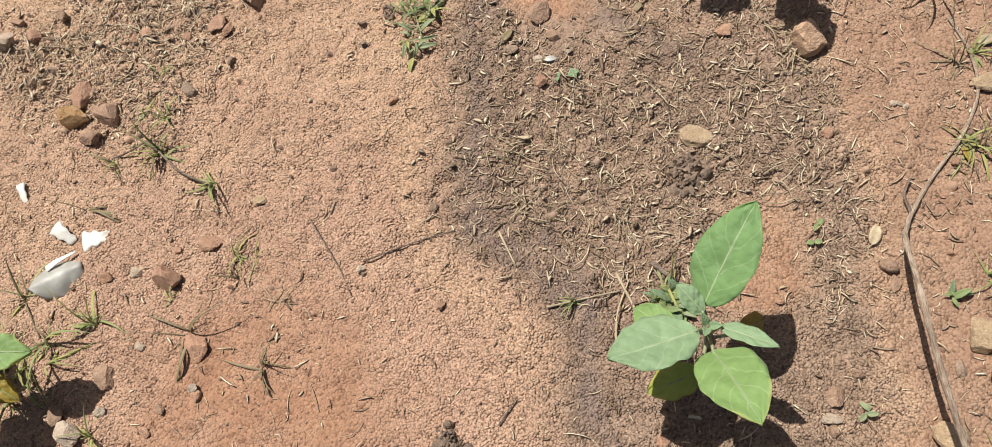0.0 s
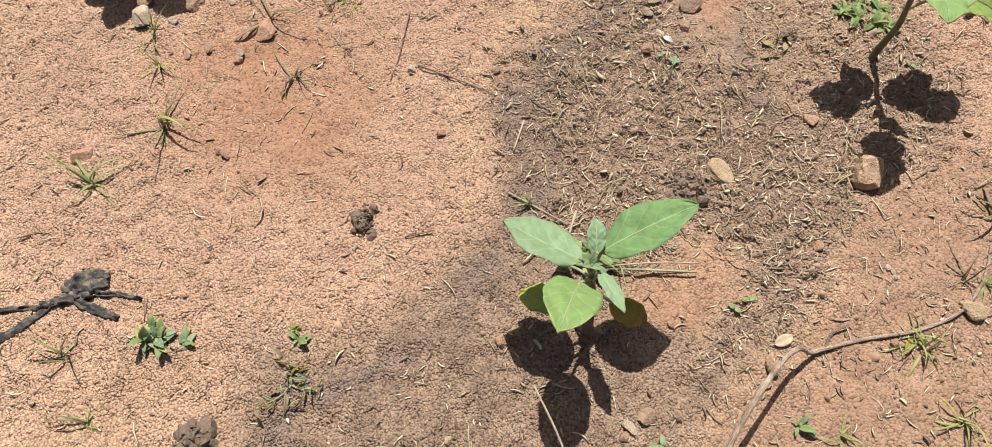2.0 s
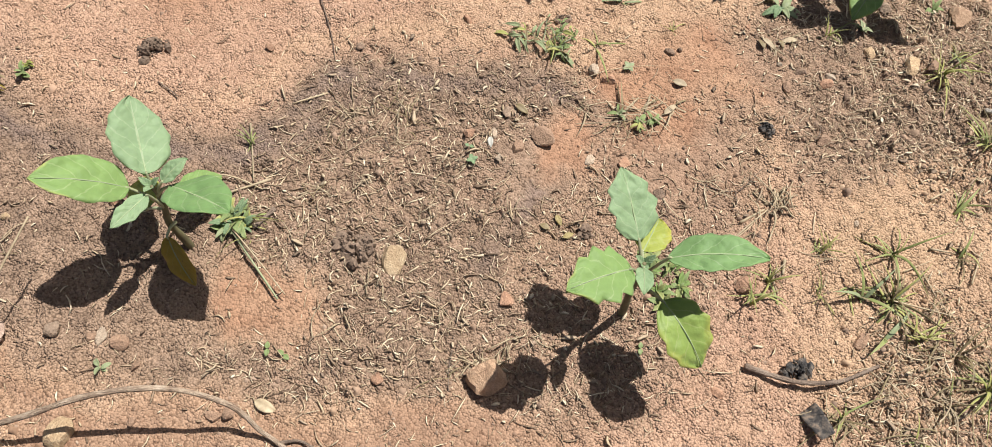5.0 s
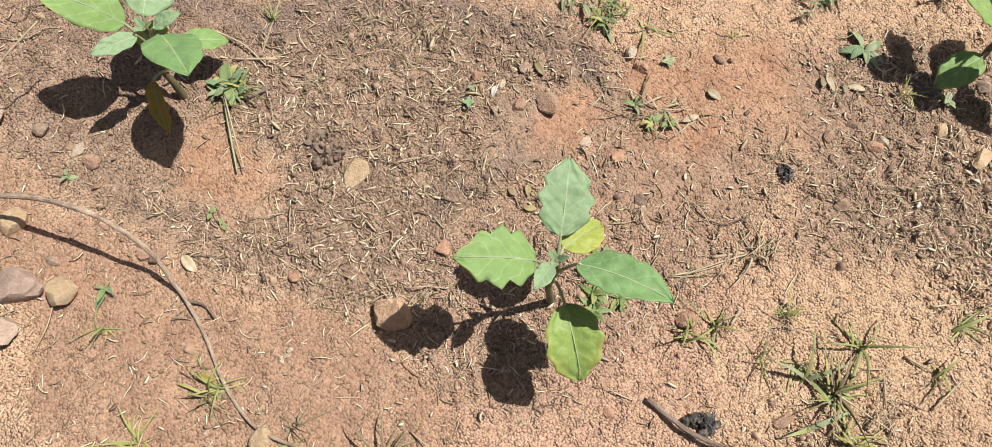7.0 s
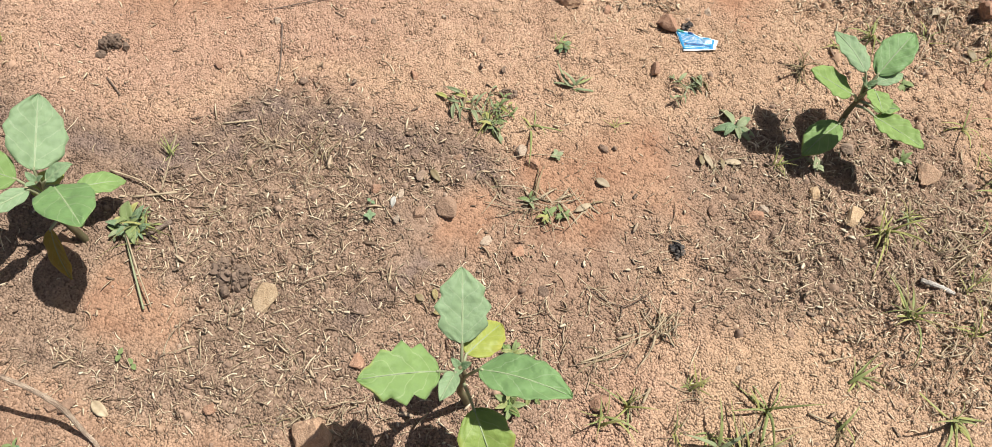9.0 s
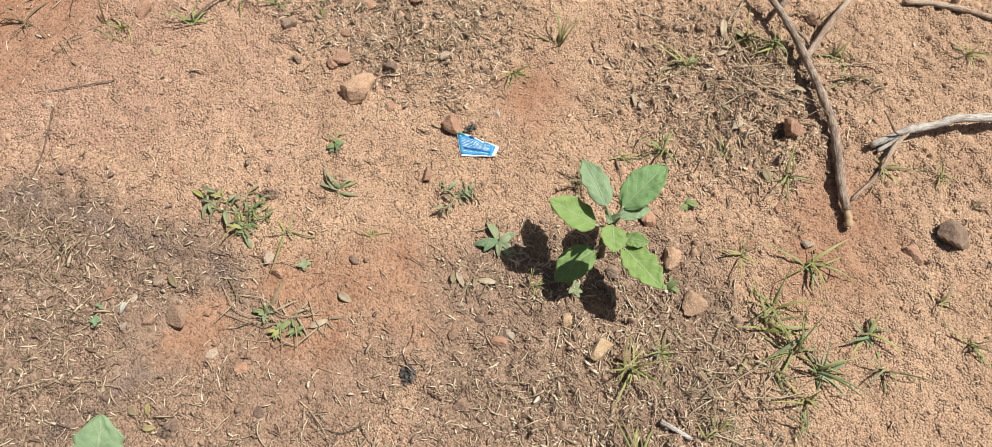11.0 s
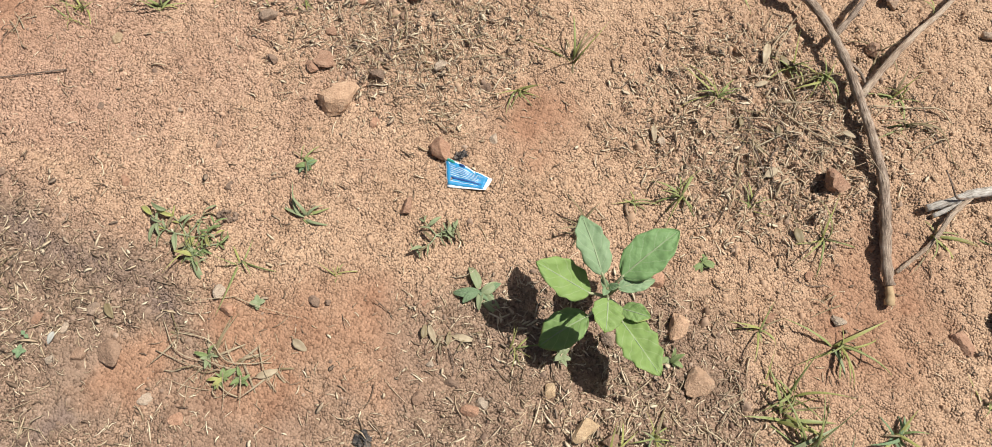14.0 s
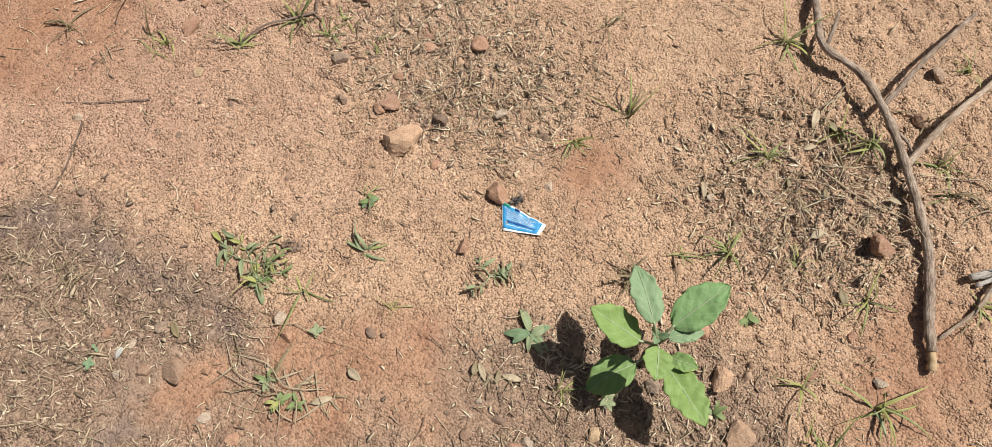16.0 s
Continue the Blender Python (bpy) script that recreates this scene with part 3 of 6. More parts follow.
x, y, g = scatter(330000, lambda x, y: 0.97 - 0.93 * zones(x, y)[1] - 0.15 * zones(x, y)[0], 11)
tagged(knobs("sand_grit", x, y, np.clip(g.normal(0.0036, 0.0007, len(x)), 0.002, 0.006), g, GRIT), "loose coarse pinkish sand grains on the ground", "sand grit", kind="stuff")
x, y, g = scatter(26000, lambda x, y: (0.5 + 0.5 * zones(x, y)[3]) * (1 - 0.8 * zones(x, y)[1]), 12)
tagged(grains("gravel", x, y, g.gamma(2.5, 0.0009, len(x)) + 0.0026, g, GRIT, tall=(0.35, 0.8)), "fine gravel and crumbs in the sandy soil", "gravel", kind="stuff")
x, y, g = scatter(34000, only(3, 1.0, 0.06), 15)
tagged(grains("soil_crumbs", x, y, g.gamma(2, 0.0016, len(x)) + 0.0025, g, CRUMB, tall=(0.35, 0.8)), "dark brown crumbs of loose soil", "soil crumbs", kind="stuff")
x, y, g = scatter(125000, only(3, 1.2, 0.05), 13)
tagged(straws("straw_litter", x, y, g.gamma(2.2, 0.006, len(x)) + 0.005, g.gamma(3, 0.00038, len(x)) + 0.0007, g, STRAW), "dry pale straw and root bits strewn on soil", "straw litter", kind="stuff")
x, y, g = scatter(24000, only(3, 1.2, 0.03), 14)
tagged(straws("bark_chips", x, y, g.gamma(4, 0.0016, len(x)) + 0.004, g.gamma(4, 0.0005, len(x)) + 0.001, g, STRAW, 0.4, (0.1, 0.35)), "small brown bark and leaf chips on soil", "bark chips", kind="stuff")
x, y, g = scatter(15000, only(3, 1.4, 0.012), 17)
tagged(straws("leaf_chips", x, y, g.gamma(3, 0.0032, len(x)) + 0.004, g.gamma(3, 0.0008, len(x)) + 0.0012, g, CHIP, 0.5, (0.05, 0.18)), "pale flat chips of dry leaf on soil", "leaf chips", kind="stuff")
x, y, g = scatter(20000, lambda x, y: np.clip(zones(x, y)[3] * 0.3 + 0.6 * broken(x, y) + 0.04, 0, 1) * np.clip(vnoise(x, y, 0.07, 41) + 0.4, 0, 1), 16)
tagged(grains("soil_lumps", x, y, g.gamma(2.5, 0.0018, len(x)) + 0.005, g, GRIT, tall=(0.4, 0.85)), "small crumbled lumps of sandy soil", "soil lumps", kind="stuff")

# ---- builders ----


def part(name, bm, material, parent, label="", smooth=True):
    """Links a bmesh as one mesh under a thing or a part of it."""
    me = bpy.data.meshes.new(name)
    bm.to_mesh(me)
    bm.free()
    me.polygons.foreach_set("use_smooth", np.full(len(me.polygons), smooth))
    me.materials.append(material)
    ob = new(name, me)
    ob.parent = parent
    if label:
        ob["label"] = label
    return ob


def thing(name, x, y, turn, label, category, group="", z=None):
    ob = new(name)
    ob.empty_display_size = 0.02
    ob.matrix_basis = pose(x, y, height(x, y) if z is None else z, 0, 0, turn)
    return tagged(ob, label, category, group)


def glide(points, steps):
    """A smooth line through points (Catmull-Rom)."""
    p = [Vector(q) for q in points]
    p = [2 * p[0] - p[1]] + p + [2 * p[-1] - p[-2]]
    out = []
    for i in range(1, len(p) - 2):
        for k in range(steps):
            t = k / steps
            a, b, c, d = p[i - 1:i + 3]
            out.append(0.5 * ((2 * b) + (c - a) * t + (2 * a - 5 * b + 4 * c - d) * t * t + (3 * b - a - 3 * c + d) * t ** 3))
    return out + [p[-2]]


def tube(points, radii, sides=8, wobble=0.0, steps=5, seed=0, flat=1.0):
    """A limb along points with a radius at each, uneven by wobble; uv runs around and along."""
    line = glide(points, steps)
    k = np.linspace(0, len(radii) - 1, len(line))
    rad = np.interp(k, range(len(radii)), radii)
    bm = bmesh.new()
    uvl = bm.loops.layers.uv.new("uv")
    g = random.Random(seed)
    rings, along, run = [], [], 0.0
    side = None
    for i, q in enumerate(line):
        d = (line[min(i + 1, len(line) - 1)] - line[max(i - 1, 0)]).normalized()
        ref = side if side is not None else (Vector((0, 0, 1)) if abs(d.z) < 0.9 else Vector((1, 0, 0)))
        side = (ref - d * ref.dot(d)).normalized()
        other = d.cross(side)
        swell = 1 + g.uniform(-wobble, wobble)
        ring = []
        for s in range(sides):
            a = 2 * math.pi * s / sides
            r = rad[i] * swell * (1 + g.uniform(-wobble, wobble) * 0.6)
            ring.append(bm.verts.new(q + side * (math.cos(a) * r * flat) + other * (math.sin(a) * r)))
        if i:
            run += (q - line[i - 1]).length
        rings.append(ring)
        along.append(run)
    for i in range(len(rings) - 1):
        for s in range(sides):
            f = bm.faces.new((rings[i][s], rings[i][(s + 1) % sides], rings[i + 1][(s + 1) % sides], rings[i + 1][s]))
            for lp, (uu, vv) in zip(f.loops, ((s, along[i]), (s + 1, along[i]), (s + 1, along[i + 1]), (s, along[i + 1]))):
                lp[uvl].uv = (uu / sides, vv)
    bm.faces.new(rings[0][::-1])
    bm.faces.new(rings[-1])
    return bm


def blade_bm(length, width, outline, droop=0.2, fold=0.25, curl=0.0, ripple=0.0, nu=16, nv=8, thick=0.0006, seed=0, twist=0.0):
    """A leaf from its base at the origin along +x, face up +z. outline(u) is the half width from 0 to 1."""
    bm = bmesh.new()
    uvl = bm.loops.layers.uv.new("uv")
    rows = []
    x = z = 0.0
    for i in range(nu + 1):
        u = i / nu
        slope = droop * (u - 0.25) * 1.6
        if i:
            x += length / nu * math.cos(slope)
            z -= length / nu * math.sin(slope)
        shift = 0.14 * math.sin(seed * 7.7 + 1) * u * (1 - u)
        halves = (width / 2 * outline(u - shift), width / 2 * outline(u + shift))
        row = []
        for j in range(nv + 1):
            v = j / nv * 2 - 1
            a = abs(v)
            half = halves[v > 0]
            yy = half * v * (1 - 0.06 * a)
            zz = half * a * fold - half * a * a * curl + ripple * width * (0.4 + a) * (
                noise.noise((u * 4.3 + seed * 9.1, v * 1.9, seed)) + 0.5 * noise.noise((u * 9.0, v * 4.0 + seed, 3.3)))
            zz += -0.007 * width * math.cos((u - 0.31 * a) * 6.2 * 2 * math.pi) * min(1, 3 * a) * min(1, 4 * (1 - a) + 0.2)
            zz += yy * math.sin(twist * u)
            row.append(bm.verts.new((x + zz * math.sin(slope) * 0.6, yy, z + zz)))
        rows.append(row)
    top = []
    for i in range(nu):
        for j in range(nv):
            f = bm.faces.new((rows[i][j], rows[i + 1][j], rows[i + 1][j + 1], rows[i][j + 1]))
            for lp, (di, dj) in zip(f.loops, ((0, 0), (1, 0), (1, 1), (0, 1))):
                lp[uvl].uv = ((i + di) / nu, (j + dj) / nv)
            top.append(f)
    bmesh.ops.recalc_face_normals(bm, faces=bm.faces)
    if bm.faces[0].normal.z < 0:
        bmesh.ops.reverse_faces(bm, faces=bm.faces)
    bmesh.ops.solidify(bm, geom=bm.faces[:], thickness=thick)
    return bm


def lobed(lobes, depth, widest=0.45):
    """A broad oval outline, its edge drawn out into pointed lobes with shallow bays between them."""
    def body(u):
        if u < widest:
            return (1 - (1 - u / widest) ** 2) ** 0.6
        return max(0.0, 1 - ((u - widest) / (1 - widest)) ** 2) ** 0.85
    n = max(2, round(lobes))
    gap = 0.74 / n
    us, bays = [0.0, 0.12], [0.0, 0.35 * depth]
    for k in range(n):
        us += [0.24 + gap * k, 0.24 + gap * (k + 0.55)]
        bays += [0.0, depth * (1 - 0.25 * k / n)]
    us.append(1.0)
    bays.append(0.0)
    return lambda u: max(0.012, body(min(1.0, max(0.0, u))) * (1 - float(np.interp(u, us, bays))))


def aim(base, tip, roll=0.0):
    """A frame with x from base to tip and z as far up as it goes, rolled about x by degrees."""
    d = (Vector(tip) - Vector(base)).normalized()
    up = Vector((0, 0, 1)) if abs(d.z) < 0.95 else Vector((1, 0, 0))
    yv = up.cross(d).normalized()
    m = Matrix((d, yv, d.cross(yv))).transposed().to_4x4()
    return Matrix.Translation(base) @ m @ pose(0, 0, 0, roll, 0, 0)


def aubergine(x, y, top, leaves, label):
    """leaves: base, tip, width, roll, droop, lobes, depth, material, label; places in the world."""
    foot = Vector((x, y, height(x, y) - 0.004))
    ob = new("aubergine_plant")
    ob.matrix_basis = Matrix.Translation(foot)
    tagged(ob, label, "plant", "young aubergine plants")
    top = Vector(top) - foot
    mid = top * 0.5 + Vector((0.006, -0.004, 0))
    part("stem", tube([(0, 0, -0.01), mid * 0.5, mid, top * 0.8 + Vector((-0.002, 0.002, 0)), top], [0.0062, 0.0054, 0.0048, 0.004, 0.0032], 9, 0.08, seed=3), STEM, ob)
    for n, (base, tip, width, roll, droop, lobes, depth, mat, words) in enumerate(leaves):
        base, tip = Vector(base) - foot, Vector(tip) - foot
        long = (tip - base).length * 1.06
        leaf = part("leaf", blade_bm(long, width, lobed(lobes, depth), droop, 0.2, 0.08, 0.05, 44, 14, 0.0007, n + x), mat, ob, words)
        leaf.matrix_basis = aim(base, tip, roll) @ pose(0, 0, 0, 0, -math.degrees(droop) * 0.3, 0)
        rib = [(-0.0005, 0, -0.0008)]
        for k in (0.25, 0.5, 0.75, 0.92):
            rib.append((long * k, 0, -long * droop * 0.8 * k * (k - 0.5) - 0.0004))
        part("midrib", tube(rib, [0.0012, 0.001, 0.0008, 0.0006, 0.0004], 6), MIDRIB, leaf, "pale raised midrib")
        start = top * (0.86 - 0.07 * (n % 4))
        if base.z < start.z * 0.75:
            start = top * max(0.3, base.z / max(top.z, 0.01) * 0.8)
        bow = (start + base) / 2 + Vector((0, 0, 0.005))
        part("leaf_stalk", tube([start, bow, base, base + (tip - base) * 0.04], [0.0027, 0.0022, 0.0019, 0.0015], 7), PETIOLE, ob)
    for k in range(3):
        a = k * 2.2
        bud = part("bud_leaf", blade_bm(0.022, 0.011, lobed(2, 0.05), 0.2, 0.4, 0, 0.02, 8, 6, 0.0006, k), LEAF_PALE, ob, "small downy young leaf")
        bud.matrix_basis = aim(top * 0.98, top + Vector((0.014 * math.cos(a), 0.014 * math.sin(a), 0.016)))
    return ob


def rock_bm(size, flat, seed, cuts=9, level=3):
    """A broken angular stone: a ball cut by random planes, its faces pitted."""
    g = random.Random(seed)
    planes = []
    for k in range(cuts):
        n = Vector((g.gauss(0, 1), g.gauss(0, 1), g.gauss(0, 1))).normalized()
        planes.append((n, g.uniform(0.42, 0.85)))
    bm = bmesh.new()
    bmesh.ops.create_icosphere(bm, subdivisions=level, radius=1.0)
    sx, sy = g.uniform(1.0, 1.25), g.uniform(0.75, 1.0)
    for v in bm.verts:
        d = v.co.normalized()
        r = 1.05
        for n, k in planes:
            c = n.dot(d)
            if c > 0.05:
                r = min(r, k / c)
        r = r * (1 + 0.09 * noise.noise(d * 2.6 + Vector((seed, 0, 0))) + 0.06 * noise.noise(d * 6.5 + Vector((0, seed, 0))))
        v.co = Vector((d.x * sx, d.y * sy, d.z * flat * 1.1)) * r * size * 0.6
    return bm


def stone(x, y, size, kind, seed, flat=0.62, sink=0.3, turn=None, cuts=9, name="stone", words=""):
    mat, tone = STONES[kind]
    me = bpy.data.meshes.new("stone")
    bm = rock_bm(size, flat, seed, cuts, 3 if size > 0.012 else 2)
    bm.to_mesh(me)
    bm.free()
    me.polygons.foreach_set("use_smooth", np.ones(len(me.polygons), bool))
    me.set_sharp_from_angle(angle=radians(24))
    me.materials.append(mat)
    ob = new(name, me)
    r = random.Random(seed + 5)
    ob.matrix_basis = pose(x, y, height(x, y) + size * flat * (0.5 - sink), r.uniform(-12, 12), r.uniform(-12, 12), r.uniform(0, 360) if turn is None else turn)
    big = "pebble" if size < 0.016 else ("small stone" if size < 0.03 else "stone")
    return tagged(ob, words or f"{tone} {big} half sunk in the sandy soil", "stone", "loose stones")


def clod(x, y, size, seed, label, wide=1.0):
    """A crumbly lump: a rough heap with many crumbs stuck on it, one mesh."""
    g = random.Random(seed)
    bm = bmesh.new()
    for k in range(120):
        a, r = g.uniform(0, 6.28), math.sqrt(g.random()) * size * 0.55
        px, py = r * math.cos(a) * wide, r * math.sin(a) * 0.75
        s = g.uniform(0.06, 0.15) * size if k > 14 else g.uniform(0.34, 0.55) * size
        pz = max(0.0, (1 - (r / (size * 0.5)) ** 2)) * size * 0.55 * (g.uniform(0.3, 1.1) if k > 14 else 0.5)
        m = Matrix.Translation((px, py, pz)) @ Euler((g.random() * 6, g.random() * 6, g.random() * 6)).to_matrix().to_4x4() @ Matrix.Diagonal((1, g.uniform(0.6, 0.9), g.uniform(0.5, 0.8), 1))
        made = bmesh.ops.create_icosphere(bm, subdivisions=2 if k <= 14 else 1, radius=s / 2, matrix=m)
        for v in made["verts"]:
            q = v.co * (0.35 / s)
            v.co += Vector((noise.noise(q * 9), noise.noise(q * 9 + Vector((5, 1, 2))), noise.noise(q * 9 + Vector((1, 7, 3))))) * s * 0.2
    me = bpy.data.meshes.new("earth_clod")
    bm.to_mesh(me)
    bm.free()
    me.materials.append(CLOD)
    ob = new("earth_clod", me)
    ob.matrix_basis = pose(x, y, height(x, y), 0, 0, g.uniform(0, 360))
    return tagged(ob, label, "clod")


def grass_outline(u):
    return max(0.05, min(1, 0.55 + u * 2.2) * (1 - u ** 2.2))


BLADES = []
for k in range(7):
    bm = blade_bm(1.0, 0.085, grass_outline, (0.5, 0.9, 1.3, 0.2, 1.7, 0.7, 1.1)[k], 0.45, 0, 0.05, 9, 2, 0.004, k, 0.3)
    for v in bm.verts:
        v.co.y += (0.25, -0.4, 0.5, -0.15, 0.3, -0.55, 0.1)[k] * v.co.x ** 2
    me = bpy.data.meshes.new("blade")
    bm.to_mesh(me)
    bm.free()
    me.polygons.foreach_set("use_smooth", np.ones(len(me.polygons), bool))
    BLADES.append(me)
BLADE_SETS = {}


def blade_mesh(k, mat):
    if (k, mat.name) not in BLADE_SETS:
        me = BLADES[k].copy()
        me.materials.append(mat)
        BLADE_SETS[k, mat.name] = me
    return BLADE_SETS[k, mat.name]


def tuft(x, y, size, mats, count, seed, rise_deg=(12, 70), wide=1.0, label="", lengths=(0.3, 1.25)):
    """A grass tuft of single blades that lean out from one root, thicker to one side."""
    g = random.Random(seed)
    ob = thing("grass_tuft", x, y, 0, label or "small tuft of green grass rooted in sandy soil", "grass", "grass tufts")
    lean = g.uniform(0, 360)
    for k in range(count):
        length = size * g.uniform(*lengths)
        blade = new("blade", blade_mesh(g.randrange(7), g.choice(mats)))
        blade.parent = ob
        a = lean + g.gauss(0, 85) if k % 3 else g.uniform(0, 360)
        w = wide * g.uniform(0.6, 1.15) * (0.035 / max(length, 0.02)) ** 0.55
        low, high = rise_deg
        steep = g.uniform(low * 0.3, low + 14) if g.random() < 0.5 else g.uniform(min(high, 40), high + 12)
        blade.matrix_basis = pose(g.uniform(-1, 1) * 0.005, g.uniform(-1, 1) * 0.005, -0.001, g.uniform(-25, 25), -steep, a) @ Matrix.Diagonal((length, length * w, length, 1))
    return ob


def simple_outline(u):
    return max(0.02, math.sin(math.pi * min(1.0, u ** 0.8)) ** 0.75)


WEED_LEAVES = []
for k in range(4):
    bm = blade_bm(1.0, (0.34, 0.42, 0.52, 0.28)[k], simple_outline, (0.5, 0.9, 0.3, 1.2)[k], 0.3, 0.1, 0.05, 10, 6, 0.012, k + 2)
    me = bpy.data.meshes.new("leaf")
    bm.to_mesh(me)
    bm.free()
    me.polygons.foreach_set("use_smooth", np.ones(len(me.polygons), bool))
    WEED_LEAVES.append(me)


def weed_mesh(k, mat):
    if (k, "weed", mat.name) not in BLADE_SETS:
        me = WEED_LEAVES[k].copy()
        me.materials.append(mat)
        BLADE_SETS[k, "weed", mat.name] = me
    return BLADE_SETS[k, "weed", mat.name]


def rosette(x, y, size, mats, count, seed, label, shapes=(0, 1, 2, 3), rise_deg=(5, 40), name="weed", grow=0.45):
    """A low weed: leaves out of one root."""
    g = random.Random(seed)
    ob = thing(name, x, y, 0, label, "weed", "small weeds")
    for k in range(count):
        length = size * g.uniform(grow, 1.0)
        leaf = new("leaf", weed_mesh(g.choice(shapes), g.choice(mats)))
        leaf.parent = ob
        a = 360 * k / count * 1.6 + g.uniform(-25, 25)
        leaf.matrix_basis = pose(0.003 * math.cos(a), 0.003 * math.sin(a), 0.002 + 0.004 * g.random(), g.uniform(-20, 20), -g.uniform(*rise_deg), a) @ Matrix.Diagonal((length, length * g.uniform(0.8, 1.2), length, 1))
    return ob


def creeper(x, y, turn, size, mats, seed, label, arms=4):
    """A creeping weed: several runners close to the soil, with paired leaves along them."""
    g = random.Random(seed)
    ob = thing("creeping_weed", x, y, turn, label, "weed", "small weeds")
    for arm in range(arms):
        a = math.radians(360 / arms * arm + g.uniform(-30, 30))
        long = size * g.uniform(0.6, 1.0)
        bend = g.uniform(-0.6, 0.6)
        pts = []
        for k in range(5):
            r = long * k / 4
            aa = a + bend * k / 4
            px, py = r * math.cos(aa), r * math.sin(aa)
            wx, wy = x + px * math.cos(math.radians(turn)) - py * math.sin(math.radians(turn)), y + px * math.sin(math.radians(turn)) + py * math.cos(math.radians(turn))
            pts.append((px, py, height(wx, wy) - height(x, y) + 0.003 + 0.012 * k / 4 * g.random()))
        part("runner", tube(pts, [0.0013, 0.0011, 0.001, 0.0008, 0.0006], 6, 0.1), PETIOLE, ob)
        for k in range(1, 5):
            for side in (-1, 1, -1, 1):
                if g.random() < 0.35:
                    continue
                leaf = new("leaf", weed_mesh(g.choice((0, 3, 3)), g.choice(mats)))
                leaf.parent = ob
                ll = size * g.uniform(0.18, 0.55)
                leaf.matrix_basis = Matrix.Translation(Vector(pts[k]) + Vector((0, 0, 0.001))) @ pose(0, 0, 0, g.uniform(-55, 55), -g.uniform(-4, 45), math.degrees(a) + side * g.uniform(5, 130)) @ Matrix.Diagonal((ll, ll * g.uniform(0.45, 1.0), ll * 1.3, 1))
    return ob


def straw_heap(x, y, size, count, seed, label, mats=None, name="dry_straw_tuft", thick=0.0009):
    """A dried tuft: long bent straws lying over one another."""
    g = random.Random(seed)
    ob = thing(name, x, y, 0, label, "dry grass", "dry straw")
    for k in range(count):
        a, start = g.uniform(0, 6.28), g.uniform(0, 6.28)
        r0 = g.random() * size * 0.6
        sx, sy = r0 * math.cos(start) - size * 0.35 * math.cos(a), r0 * math.sin(start) - size * 0.35 * math.sin(a)
        long, bend = size * g.uniform(0.3, 1.2), g.gauss(0, 0.35)
        pts = []
        for i in range(4):
            aa = a + bend * i / 3
            px, py = sx + long * i / 3 * math.cos(aa), sy + long * i / 3 * math.sin(aa)
            pts.append((px, py, height(x + px, y + py) - height(x, y) + thick * 1.2 + g.random() * 0.006 * (1 + (i in (1, 2)))))
        r = thick * g.uniform(0.6, 1.3)
        part("straw", tube(pts, [r, r * 0.95, r * 0.8, r * 0.45], 5, 0.1, 3, k, 0.6), g.choice(mats or [DRY]), ob)
    return ob


def twig(points, radius, mat, label, name="twig", end=0.5, sides=7, wobble=0.12, parts=()):
    """A stick on the ground. points: x, y and the height of its axis over the soil."""
    x0, y0 = points[0][0], points[0][1]
    foot = Vector((x0, y0, height(x0, y0)))
    ob = new(name)
    ob.matrix_basis = Matrix.Translation(foot)
    tagged(ob, label, "stick", "sticks and twigs")

    def local(ps):
        return [Vector((px, py, height(px, py) + pz)) - foot for px, py, pz in ps]
    part("stick", tube(local(points), list(np.linspace(radius, radius * end, len(points))), sides, wobble, 6, 5), mat, ob)
    for ps, r, m in parts:
        part("side_shoot", tube(local(ps), list(np.linspace(r, r * 0.6, len(ps))), sides, wobble, 5, 9), m, ob)
    return ob


def fallen_leaf(x, y, size, turn, mat, label, width=0.6, lift=0.006, shape=None):
    ob = thing("fallen_leaf", x, y, turn, label, "leaf", "fallen leaves")
    leaf = part("blade", blade_bm(size, size * width, shape or simple_outline, 0.5, 0.35, 0.3, 0.05, 10, 6, 0.0006, size * 100), mat, ob)
    leaf.matrix_basis = pose(-size / 2, 0, lift, 8, -6, 0)
    part("stalk", tube([(-size / 2, 0, lift), (-size * 0.62, 0.002, lift * 0.7), (-size * 0.75, 0, 0.002)], [0.0009, 0.0007, 0.0006], 5), DRY, ob)
    return ob


def seedling(x, y, size, turn, mat, label, pairs=1):
    """Two or four round seed leaves on a short stalk."""
    ob = thing("seedling", x, y, turn, label, "seedling", "seedlings")
    part("stalk", tube([(0, 0, -0.002), (0.001, 0, size * 0.3), (0, 0, size * 0.6)], [0.0008, 0.0007, 0.0006], 5), PETIOLE, ob)
    for k in range(2 * pairs):
        leaf = part("seed_leaf", blade_bm(size, size * 0.75, simple_outline, 0.3, 0.1, 0, 0.02, 8, 6, 0.0006, k), mat, ob)
        leaf.matrix_basis = pose(0, 0, size * 0.6, 0, -12, 180 * k + 90 * (k // 2))
    return ob

